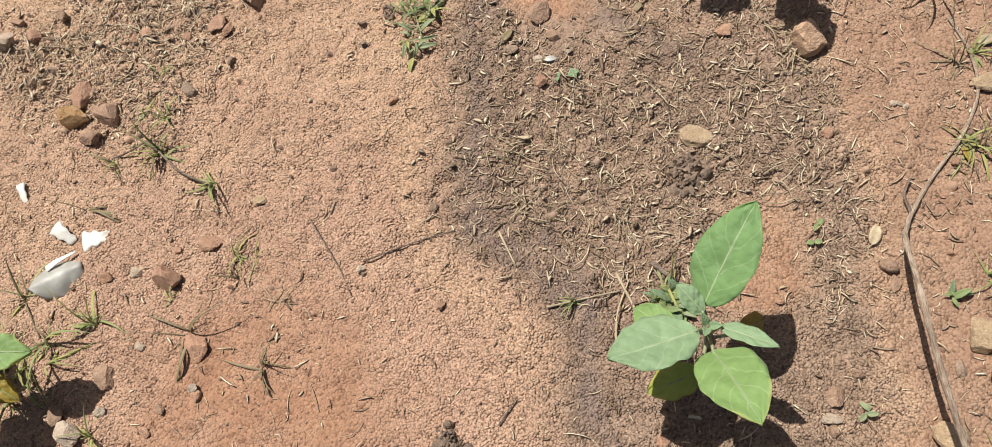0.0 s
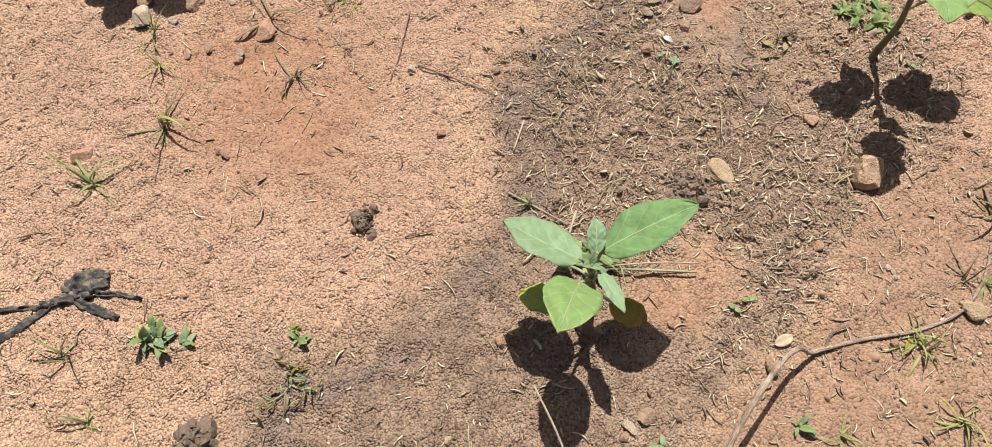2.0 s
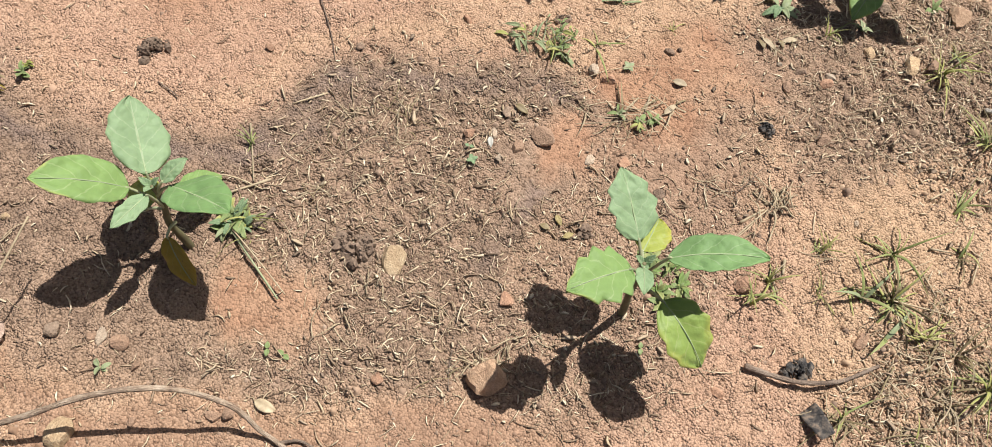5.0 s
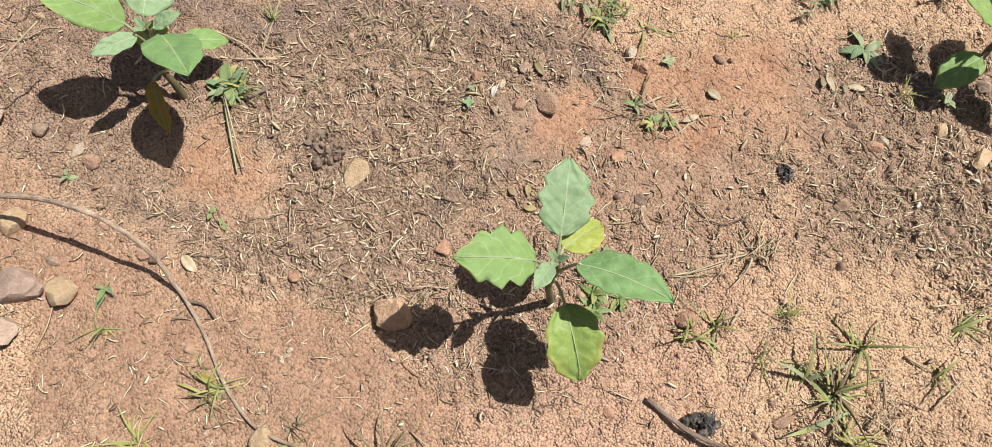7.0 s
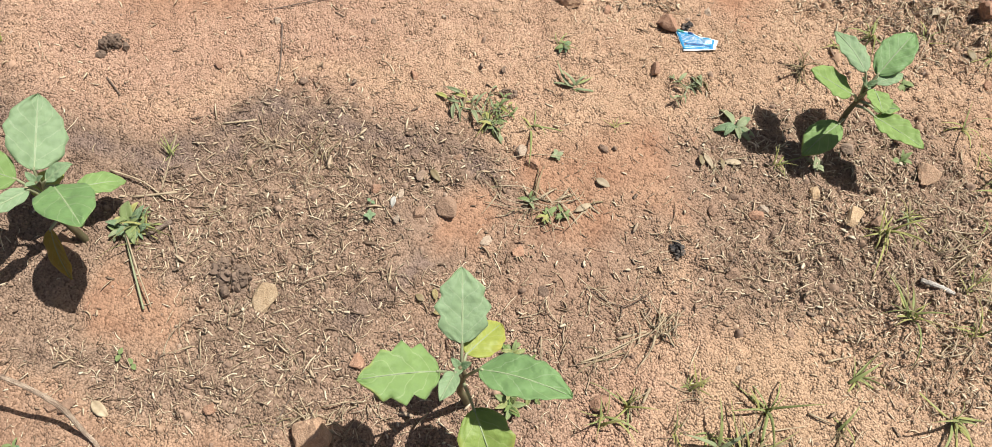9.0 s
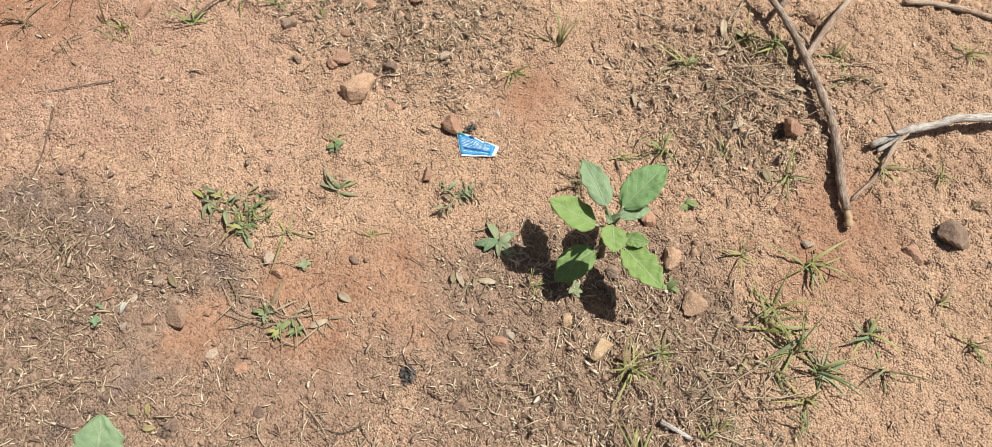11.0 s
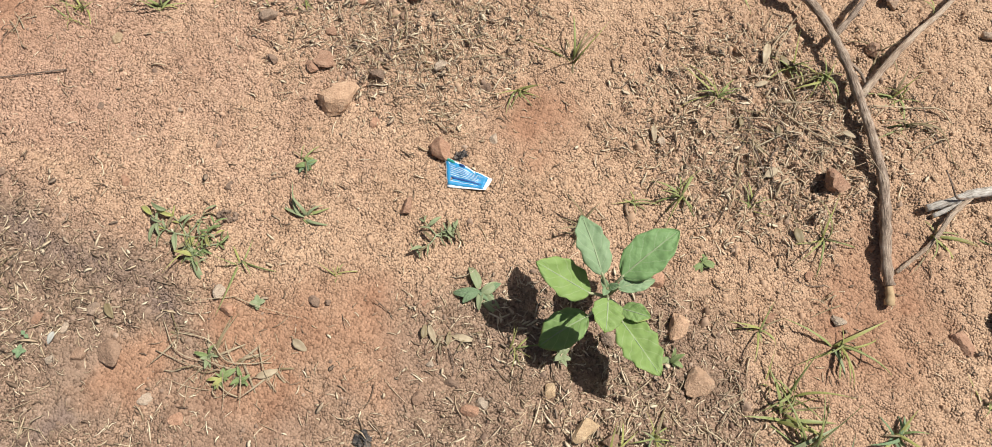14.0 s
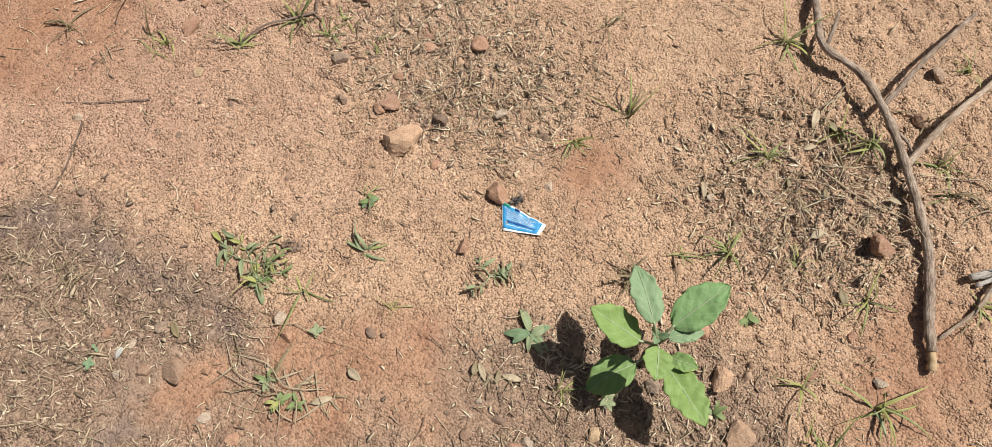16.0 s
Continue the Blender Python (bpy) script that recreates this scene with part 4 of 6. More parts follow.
# ---- the three aubergine plants ----
aubergine(0.284, 0.330, (0.268, 0.322, 0.158), [
    ((0.263, 0.346, 0.157), (0.307, 0.446, 0.215), 0.079, -20, 0.11, 3, 0.04, LEAF, "large mid-green leaf with raised veins"),
    ((0.256, 0.315, 0.166), (0.165, 0.272, 0.192), 0.086, 30, -0.1, 3, 0.11, LEAF_PALE, "pale blue-green downy leaf with a puckered face"),
    ((0.275, 0.294, 0.157), (0.311, 0.219, 0.232), 0.078, 3, 0.36, 3, 0.06, LEAF_LIME, "bright green leaf with a yellowing rim"),
    ((0.282, 0.322, 0.161), (0.338, 0.303, 0.178), 0.030, -24, 0.1, 2, 0.2, LEAF_PALE, "narrow pale young leaf"),
    ((0.262, 0.336, 0.163), (0.232, 0.362, 0.180), 0.028, 0, 0.3, 2, 0.1, LEAF_PALE, "small downy young leaf"),
    ((0.306, 0.330, 0.082), (0.352, 0.364, 0.026), 0.042, 30, 0.3, 2, 0.1, LEAF_OLD, "withered ochre leaf hanging down"),
    ((0.235, 0.326, 0.082), (0.188, 0.362, 0.050), 0.046, 0, 0.3, 2, 0.15, LEAF_LIME, "yellow-green lower leaf"),
    ((0.270, 0.284, 0.075), (0.211, 0.256, 0.052), 0.050, 0, 0.3, 2, 0.15, LEAF_YELLOW, "yellowing lower leaf"),
], "young aubergine plant with broad green leaves and yellow lower ones")
aubergine(0.287, 0.982, (0.287, 0.966, 0.196), [
    ((0.259, 0.957, 0.201), (0.182, 0.924, 0.235), 0.080, 12, 0.14, 3, 0.24, LEAF_PALE, "pale blue-green leaf with pointed lobes"),
    ((0.305, 0.946, 0.216), (0.355, 0.871, 0.254), 0.084, -1, 0.4, 3, 0.30, LEAF_LIME, "yellow-green deeply lobed leaf"),
    ((0.284, 0.991, 0.218), (0.279, 1.098, 0.255), 0.068, -19, 0.39, 4, 0.14, LEAF_COOL, "long blue-green leaf with shallow lobes"),
    ((0.321, 1.000, 0.165), (0.389, 1.065, 0.128), 0.080, 2, 0.7, 3, 0.13, LEAF_HALF, "yellowing scalloped lower leaf"),
    ((0.266, 0.966, 0.184), (0.206, 0.990, 0.164), 0.056, 0, 0.3, 3, 0.1, LEAF_YELLOW, "yellow ageing leaf"),
    ((0.296, 0.964, 0.204), (0.336, 0.962, 0.226), 0.026, 0, 0.4, 2, 0.12, LEAF_PALE, "small downy young leaf"),
], "young aubergine plant with deeply lobed leaves and one yellow leaf")
aubergine(-0.394, 1.396, (-0.394, 1.382, 0.140), [
    ((-0.399, 1.368, 0.164), (-0.453, 1.308, 0.169), 0.047, 0, 0.39, 3, 0.16, LEAF_PALE, "pale blue-green leaf in full sun"),
    ((-0.414, 1.391, 0.151), (-0.497, 1.423, 0.174), 0.060, -6, 0.30, 3, 0.09, LEAF_COOL, "green leaf with clear side veins"),
    ((-0.380, 1.366, 0.128), (-0.371, 1.291, 0.160), 0.056, 2, 0.0, 3, 0.12, LEAF_MID, "green lobed leaf"),
    ((-0.378, 1.421, 0.098), (-0.337, 1.492, 0.120), 0.063, -6, 0.09, 3, 0.20, LEAF_MID, "bright green lobed leaf"),
    ((-0.369, 1.380, 0.063), (-0.304, 1.343, 0.040), 0.060, 11, 0.40, 3, 0.07, LEAF_LIME, "shaded lower leaf"),
    ((-0.377, 1.389, 0.158), (-0.338, 1.406, 0.164), 0.046, -6, 0.35, 3, 0.12, LEAF_MID, "small lobed upper leaf"),
    ((-0.392, 1.414, 0.100), (-0.398, 1.450, 0.112), 0.030, 0, 0.3, 2, 0.12, LEAF_LIME, "small yellow-green leaf"),
    ((-0.400, 1.394, 0.146), (-0.432, 1.428, 0.152), 0.026, 0, 0.3, 2, 0.1, LEAF_PALE, "small downy young leaf"),
], "young aubergine plant with seven green leaves")
aubergine(-0.735, 0.190, (-0.728, 0.200, 0.115), [
    ((-0.705, 0.212, 0.118), (-0.612, 0.226, 0.112), 0.066, 0, 0.4, 2.6, 0.15, LEAF_LIME, "green leaf shading the ground"),
    ((-0.735, 0.185, 0.115), (-0.745, 0.110, 0.120), 0.064, 0, 0.4, 2.6, 0.15, LEAF_MID, "green lobed leaf"),
    ((-0.720, 0.180, 0.110), (-0.672, 0.112, 0.125), 0.064, 0, 0.4, 2.6, 0.15, LEAF_MID, "green lobed leaf"),
    ((-0.745, 0.210, 0.118), (-0.800, 0.255, 0.130), 0.06, 0, 0.4, 2.6, 0.15, LEAF_PALE, "pale green leaf"),
    ((-0.715, 0.190, 0.060), (-0.665, 0.165, 0.040), 0.04, 0, 0.4, 2, 0.1, LEAF_OLD, "withered lower leaf"),
], "young aubergine plant among grass, casting a dark shadow")
for k, (x, y) in enumerate(((-0.70, 0.215), (-0.68, 0.18), (-0.71, 0.16), (-0.665, 0.225))):
    tuft(x, y, 0.07, [GRASS, GRASS_YELLOW], 8, 900 + k, (5, 45), 1.0, "green grass at the foot of the aubergine plant")

# ---- marked stones ----
stone(0.262, 0.634, 0.038, "y", 31, 0.42, 0.25, 20, 5, words="pale ochre heart-shaped flat stone on dark soil")
stone(0.412, 0.800, 0.062, "t", 32, 0.75, 0.22, 40, 9, words="brown angular stone beside the aubergine stem")
stone(-0.483, 0.872, 0.058, "t", 33, 0.5, 0.25, 125, 8, words="dusty tan wedge-shaped stone on sandy soil")
stone(-0.700, 1.929, 0.056, "d", 34, 0.75, 0.2, 80, 16, words="dark brown rounded stone on sandy soil")
stone(-0.771, 1.612, 0.048, "r", 35, 0.6, 0.25, 100, 9, words="reddish brown stone among dry litter")
stone(0.452, 0.106, 0.040, "k", 36, 0.5, 0.2, 60, 9, words="pale elongated stone on dark soil")

stone(-0.388, 0.498, 0.026, "y", 38, 0.4, 0.22, 10, 40, words="smooth pale round pebble on pink sand")

stone(-0.642, 1.886, 0.040, "r", 39, 0.4, 0.36, 60, 14, words="flat reddish stone sunk in sandy soil")

# ---- crumbly clods ----
clod(-0.040, 0.172, 0.044, 41, "small dark crumbly earth clod on pink sand", 1.2)
clod(0.062, -0.200, 0.062, 42, "dark crumbly worm-cast clod on the soil", 1.1)
clod(0.098, -0.215, 0.04, 43, "small dark crumbly clod beside a larger one", 1.0)
clod(0.252, 0.566, 0.055, 44, "dark crumbly clod among straw litter", 1.3)
clod(-0.235, 0.838, 0.022, 45, "tiny dark heap of soil crumbs", 1.2)
clod(0.245, 0.588, 0.032, 46, "dark crumbly clod among straw litter", 1.0)
clod(0.17, 0.915, 0.03, 47, "dark crumbly clod beside the plant", 1.0)

# ---- twigs and branches ----
twig([(0.600, 0.070, 0.006), (0.605, 0.095, 0.016), (0.572, 0.205, 0.060), (0.532, 0.310, 0.100), (0.512, 0.400, 0.110), (0.514, 0.470, 0.070), (0.534, 0.505, 0.020),
      (0.545, 0.530, 0.006), (0.575, 0.585, 0.005), (0.617, 0.650, 0.005), (0.640, 0.715, 0.006), (0.634, 0.777, 0.005), (0.612, 0.835, 0.005)],
     0.0046, BARK_TAN, "thin grey-brown arched twig lying on reddish soil", end=0.45,
     parts=[([(0.604, 0.090, 0.014), (0.540, 0.101, 0.036), (0.474, 0.117, 0.066), (0.397, 0.150, 0.108), (0.326, 0.170, 0.134)], 0.0022, DRY),
            ([(0.545, 0.530, 0.006), (0.538, 0.556, 0.006), (0.545, 0.58, 0.01)], 0.0028, TWIG),
            ([(0.638, 0.718, 0.007), (0.662, 0.735, 0.012), (0.68, 0.77, 0.008)], 0.0018, TWIG)])
twig([(-0.660, 1.748, 0.013), (-0.691, 1.728, 0.014), (-0.745, 1.705, 0.016), (-0.804, 1.677, 0.020), (-0.860, 1.639, 0.024), (-0.915, 1.597, 0.030),
      (-0.968, 1.544, 0.035), (-1.002, 1.503, 0.038), (-1.045, 1.447, 0.040), (-1.060, 1.370, 0.036), (-1.120, 1.330, 0.03), (-1.2, 1.29, 0.02)],
     0.0082, BARK, "weathered brown forked branch lying on the ground", "branch", 0.8, 12, 0.16,
     parts=[([(-0.928, 1.588, 0.030), (-1.004, 1.601, 0.035), (-1.077, 1.619, 0.036), (-1.143, 1.641, 0.034), (-1.26, 1.67, 0.02)], 0.0066, BARK_TAN),
            ([(-1.005, 1.506, 0.038), (-1.050, 1.515, 0.044), (-1.082, 1.519, 0.046), (-1.14, 1.53, 0.05), (-1.211, 1.548, 0.045), (-1.3, 1.57, 0.03)], 0.0056, BARK),
            ([(-1.055, 1.374, 0.036), (-1.08, 1.37, 0.04), (-1.14, 1.36, 0.035)], 0.0048, BARK),
            ([(-0.972, 1.545, 0.036), (-0.965, 1.575, 0.022), (-0.948, 1.60, 0.008)], 0.0030, BARK),
            ([(-0.636, 1.762, 0.012), (-0.648, 1.755, 0.0125), (-0.664, 1.7455, 0.013)], 0.0080, WOOD)])
twig([(-0.806, 1.752, 0.012), (-0.837, 1.782, 0.020), (-0.859, 1.800, 0.025), (-0.894, 1.842, 0.030), (-0.924, 1.877, 0.031), (-0.946, 1.912, 0.031), (-1.0, 2.0, 0.025)],
     0.0058, BARK_PALE, "bleached white bare branch on sandy soil", "branch", 1.5, 10, 0.12,
     parts=[([(-0.856, 1.803, 0.022), (-0.809, 1.786, 0.018), (-0.760, 1.781, 0.012), (-0.688, 1.752, 0.006)], 0.0046, BARK_TAN),
            ([(-0.801, 1.766, 0.010), (-0.826, 1.784, 0.016), (-0.846, 1.797, 0.022)], 0.0040, BARK_PALE),
            ([(-0.848, 1.798, 0.026), (-0.833, 1.778, 0.034), (-0.844, 1.759, 0.042), (-0.862, 1.745, 0.044)], 0.0019, TWIG)])
twig([(-1.165, 1.727, 0.008), (-1.191, 1.790, 0.009), (-1.208, 1.862, 0.009), (-1.22, 1.96, 0.008)], 0.0062, BARK_TAN, "short reddish brown stick on the sand", end=0.8)
twig([(0.343, 1.163, 0.010), (0.351, 1.200, 0.013), (0.356, 1.240, 0.013), (0.345, 1.300, 0.010), (0.310, 1.365, 0.010)], 0.0048, TWIG, "curved brown root piece over sandy soil", end=0.5)
twig([(0.055, 1.085, 0.003), (0.059, 1.147, 0.006), (0.02, 1.185, 0.022)], 0.0011, TWIG, "thin forked dry stalk on the soil", parts=[([(0.059, 1.147, 0.006), (0.085, 1.15, 0.003)], 0.001, TWIG)])
twig([(0.020, 0.20, 0.003), (0.04, 0.24, 0.004)], 0.0015, TWIG, "tiny dry twig on sand")
twig([(-0.205, 0.412, 0.003), (-0.13, 0.448, 0.004), (-0.075, 0.468, 0.003)], 0.0014, TWIG, "thin dry root lying on pink sand", end=0.6)
twig([(-0.30, 0.472, 0.003), (-0.24, 0.40, 0.004), (-0.215, 0.36, 0.003)], 0.0012, TWIG, "thin dry root lying on pink sand", end=0.6)
twig([(0.246, 0.378, 0.006), (0.299, 0.430, 0.012), (0.349, 0.480, 0.010)], 0.0022, PETIOLE, "pale green hollow grass stalk on red soil", "stalk", 0.7)
twig([(0.240, 0.372, 0.008), (0.300, 0.442, 0.022), (0.342, 0.490, 0.016)], 0.0014, DRY, "pale dry grass stalk on red soil", "stalk", 0.7)
twig([(0.16, 0.42, 0.004), (0.195, 0.36, 0.006)], 0.0022, DRY, "short pale straw piece beside the plant", "stalk", 0.8)
twig([(-0.01, 0.47, 0.004), (0.02, 0.42, 0.005)], 0.0016, DRY, "short pale straw piece on dark soil", "stalk", 0.8)

# ---- black cloth strip tied in a knot ----
cloth = thing("cloth_strip", -0.24, -0.20, 0, "black soiled cloth strip tied in a knot on sand", "cloth")


def crumpled_strip(points, widths, seed, folds=2.0, lift=0.004):
    """A thin creased strip of cloth along points; it lies on the soil and bunches up in folds."""
    line = glide([(px, py, 0) for px, py in points], 8)
    wide = np.interp(np.linspace(0, len(widths) - 1, len(line)), range(len(widths)), widths)
    bm = bmesh.new()
    rows = []
    for i, q in enumerate(line):
        d = (line[min(i + 1, len(line) - 1)] - line[max(i - 1, 0)]).normalized()
        side = Vector((-d.y, d.x, 0))
        row = []
        for k in range(9):
            v = k / 4 - 1
            rag = 1 + 0.22 * noise.noise((i * 0.35, seed, 5.0 if v > 0 else 9.0))
            p = q + side * (v * wide[i] * rag)
            crease = noise.noise((i * 0.16 + seed * 3, v * folds, seed)) + 0.5 * noise.noise((i * 0.5, v * folds * 2, seed + 7))
            p.z = height(p.x, p.y) + lift * (1.2 - 0.8 * abs(v) + 2.2 * crease) + 0.0015
            row.append(bm.verts.new(p - base))
        rows.append(row)
    for i in range(len(rows) - 1):
        for k in range(8):
            bm.faces.new((rows[i][k], rows[i][k + 1], rows[i + 1][k + 1], rows[i + 1][k]))
    bmesh.ops.recalc_face_normals(bm, faces=bm.faces)
    if bm.faces[0].normal.z < 0:
        bmesh.ops.reverse_faces(bm, faces=bm.faces)
    bmesh.ops.solidify(bm, geom=bm.faces[:], thickness=0.0007)
    return bm


base = Vector((-0.24, -0.20, height(-0.24, -0.20)))
for name, pts, widths, lift, words in (
        ("loop", [(-0.240, -0.246), (-0.262, -0.275), (-0.278, -0.300), (-0.304, -0.355), (-0.328, -0.388), (-0.352, -0.39)], [0.005, 0.005, 0.006, 0.006, 0.005], 0.005, "black cloth loop dusted with sand"),
        ("return_strip", [(-0.34, -0.388), (-0.30, -0.392), (-0.255, -0.362), (-0.243, -0.306), (-0.242, -0.250)], [0.005, 0.008, 0.010, 0.009, 0.006], 0.004, "sand-dusted black strip"),
        ("knot", [(-0.250, -0.256), (-0.238, -0.232), (-0.226, -0.205), (-0.214, -0.180)], [0.007, 0.011, 0.014, 0.009], 0.011, "crumpled black knot"),
        ("bow", [(-0.245, -0.222), (-0.243, -0.205), (-0.236, -0.185), (-0.222, -0.162)], [0.014, 0.022, 0.026, 0.018], 0.010, "crumpled dusty black bow"),
        ("tail", [(-0.222, -0.212), (-0.200, -0.205), (-0.178, -0.194), (-0.158, -0.184)], [0.012, 0.011, 0.009, 0.007], 0.006, "torn black cloth tail"),
        ("tail", [(-0.212, -0.186), (-0.193, -0.167), (-0.178, -0.155), (-0.160, -0.143)], [0.008, 0.006, 0.005, 0.003], 0.006, "torn black cloth tail")):
    part(name, crumpled_strip(pts, [0.74 * w for w in widths], len(pts) + 10 * lift * 100, 2.4, 0.75 * lift), BLACK, cloth, words)

# ---- black scraps ----
for x, y, s, turn, words in ((-0.065, 1.199, 0.024, 70, "charred black scrap on reddish soil"), (0.334, 1.243, 0.034, 20, "crumpled black plastic scrap beside a root"),
                             (-0.505, 1.09, 0.018, 0, "dark scrap beside the torn wrapper")):
    scrap = clod(x, y, s, int(1000 * abs(x)), words, 1.2)
    scrap.name = "black_scrap"
    scrap.data.materials[0] = BLACK
plate = thing("plastic_scrap", 0.388, 1.258, 20, "dusty black plastic flap standing in sand", "plastic scrap")
flap = part("flap", blade_bm(0.052, 0.036, lambda u: 0.9 - 0.3 * u * u, 0.3, 0.2, 0.1, 0.05, 10, 8, 0.0012, 3), BLACK, plate)
flap.matrix_basis = pose(0, 0, 0.001, 25, -38, 0)

# ---- torn blue wrapper ----
wrap = thing("torn_wrapper", -0.474, 1.108, 0, "torn blue and white foil wrapper scrap on sand", "wrapper")
CORNERS = [Vector((-0.016, -0.040, 0)), Vector((-0.021, 0.043, 0)), Vector((0.0, 0.043, 0)), Vector((0.026, -0.010, 0))]


def wrapper_sheet(s0, s1, t0, t1, lift, ns=14, nt=8):
    """A crumpled piece of the wrapper between shares s along and t across."""
    bm = bmesh.new()
    rows = []
    for i in range(ns + 1):
        s = s0 + (s1 - s0) * i / ns
        row = []
        for j in range(nt + 1):
            t = t0 + (t1 - t0) * j / nt
            q = CORNERS[0].lerp(CORNERS[1], s).lerp(CORNERS[3].lerp(CORNERS[2], s), t)
            q.z = 0.004 + 0.0035 * noise.noise((q.x * 60, q.y * 60, 1.0)) + 0.0014 * noise.noise((q.x * 190, q.y * 190, 4.0)) + 0.004 * (t - 0.5) ** 2 + lift
            row.append(bm.verts.new(q))
        rows.append(row)
    for i in range(ns):
        for j in range(nt):
            bm.faces.new((rows[i][j], rows[i][j + 1], rows[i + 1][j + 1], rows[i + 1][j]))
    bmesh.ops.recalc_face_normals(bm, faces=bm.faces)
    if bm.faces[0].normal.z < 0:
        bmesh.ops.reverse_faces(bm, faces=bm.faces)
    bmesh.ops.solidify(bm, geom=bm.faces[:], thickness=0.0002)
    return bm


part("foil", wrapper_sheet(0, 1, 0, 1, 0.0), WHITE_FOIL, wrap, "white crumpled foil")
part("print_panel", wrapper_sheet(0.015, 0.92, 0.05, 0.92, 0.0007), BLUE, wrap, "bright blue printed panel")
part("band", wrapper_sheet(0.12, 0.84, 0.60, 0.68, 0.0013, 10, 2), DARKBLUE, wrap, "dark blue band")
part("corner_print", wrapper_sheet(0.02, 0.2, 0.02, 0.12, 0.0013, 6, 2), GREEN_INK, wrap, "green printed corner")
part("corner_print", wrapper_sheet(0.3, 0.42, 0.02, 0.12, 0.0013, 4, 2), DARKBLUE, wrap, "dark printed mark")
for k in range(7):
    t = (0.19, 0.26, 0.33, 0.40, 0.47, 0.54, 0.76)[k]
    part("text_bar", wrapper_sheet(0.09, 0.8 - 0.05 * (k % 3), t, t + 0.015, 0.0013, 10, 1), WHITE_FOIL, wrap, "pale line of fine print")

# ---- white broken pieces ----
husk = thing("broken_husk", -0.690, 0.352, 35, "grey-white cracked husk lying on gritty sand", "husk")
part("shell", blade_bm(0.084, 0.074, lambda u: max(0.05, (1 - (2 * min(u, 0.5) - 1) ** 2) ** 0.5 if u < 0.5 else 1 - 0.55 * (u - 0.5) * 2), 0.35, -0.25, 0.5, 0.06, 16, 10, 0.0016, 5), SHARD_GREY, husk).matrix_basis = pose(-0.04, 0, 0.021, 0, 0, 0)
part("split_edge", blade_bm(0.05, 0.016, lambda u: 0.7 - 0.5 * u, 0.3, 0.3, 0.2, 0.1, 10, 4, 0.0014, 8), SHARD, husk, "lighter broken edge").matrix_basis = pose(-0.008, 0.018, 0.016, 0, 0, 8)
for x, y, s, w, turn in ((-0.642, 0.419, 0.046, 0.8, 20), (-0.700, 0.421, 0.044, 0.65, -30), (-0.800, 0.483, 0.046, 0.4, -60)):
    sh = thing("white_shard", x, y, turn, "thin white broken shard lying on sand", "shard", "white shards")
    part("shard", blade_bm(s, s * w, lambda u: 0.95 - 0.5 * u + 0.12 * math.sin(u * 17), 0.4, 0.1, 0.3, 0.08, 10, 6, 0.0012, s * 77 + turn), SHARD, sh).matrix_basis = pose(-s / 2, 0, 0.010, 6, 4, 0)

# ---- low weeds ----
creeper(-0.178, 0.808, 40, 0.062, [WEED_GREY, WEED_GREY, GRASS_YELLOW, GRASS_DRY], 61, "creeping weed with narrow grey-green leaves", 5)
creeper(-0.372, 1.126, 80, 0.046, [WEED_GREY, WEED_GREY, GRASS_DRY], 62, "low creeping weed with wilted green leaves", 4)
rosette(-0.366, 0.894, 0.024, [WEED, LEAF_PALE], 8, 63, "small weed with round fresh green leaves", (1, 2), (10, 30))
tuft(-0.370, 0.886, 0.05, [GRASS, GRASS_DRY], 7, 64, (5, 35), 0.8, "wiry dry grass around a small weed")
tuft(-0.296, 0.938, 0.062, [WEED_GREY, GRASS], 7, 65, (5, 50), 2.1, "weed with broad strap-like drooping blades")
rosette(-0.333, 1.227, 0.052, [WEED_GREY, LEAF_PALE], 8, 66, "broad-leaved pale green weed at the edge of shade", (0, 1), (5, 40), grow=0.6)
rosette(-0.052, 0.950, 0.026, [WEED, WEED_GREY], 12, 67, "small green weed tangled in dry straw", (0, 3), (5, 60), grow=0.3)
rosette(-0.036, 0.985, 0.026, [WEED, GRASS_YELLOW], 12, 68, "small green weed tangled in dry straw", (0, 3), (5, 60), grow=0.3)
for k, (x, y) in enumerate(((0.236, 1.066), (0.208, 1.046), (0.222, 1.015), (0.252, 1.030), (0.195, 1.015), (0.27, 1.04))):
    rosette(x, y, 0.03, [WEED, LEAF_MID, GRASS], 17, 70 + k, "feathery green weed under the aubergine plant", (3, 0), (5, 60), grow=0.3)
rosette(0.238, 0.384, 0.046, [WEED, LEAF_PALE], 8, 80, "leafy green weed beside the aubergine plant", (0, 1), (10, 50))
rosette(0.252, 0.370, 0.034, [WEED, WEED_GREY], 7, 81, "leafy green weed beside the aubergine plant", (0, 1), (10, 50))
rosette(-0.312, 1.376, 0.026, [WEED_GREY], 9, 82, "small grey-green herb in the plant's shade", (0, 1), (10, 60))
rosette(-0.392, 1.516, 0.03, [WEED_GREY, WEED], 9, 83, "small grey-green herb on dark soil", (0, 1), (10, 50))
rosette(-0.547, 1.490, 0.026, [WEED], 7, 84, "small green weed on sandy soil", (1, 2), (5, 35))
tuft(-0.462, 1.846, 0.06, [WEED, GRASS_YELLOW, LEAF_PALE], 12, 85, (5, 40), 1.7, "wilting pale green tuft with drooping blades")
tuft(-0.470, 1.856, 0.045, [WEED, GRASS_DRY, LEAF_PALE], 8, 850, (5, 30), 1.7, "wilting pale green tuft with drooping blades")
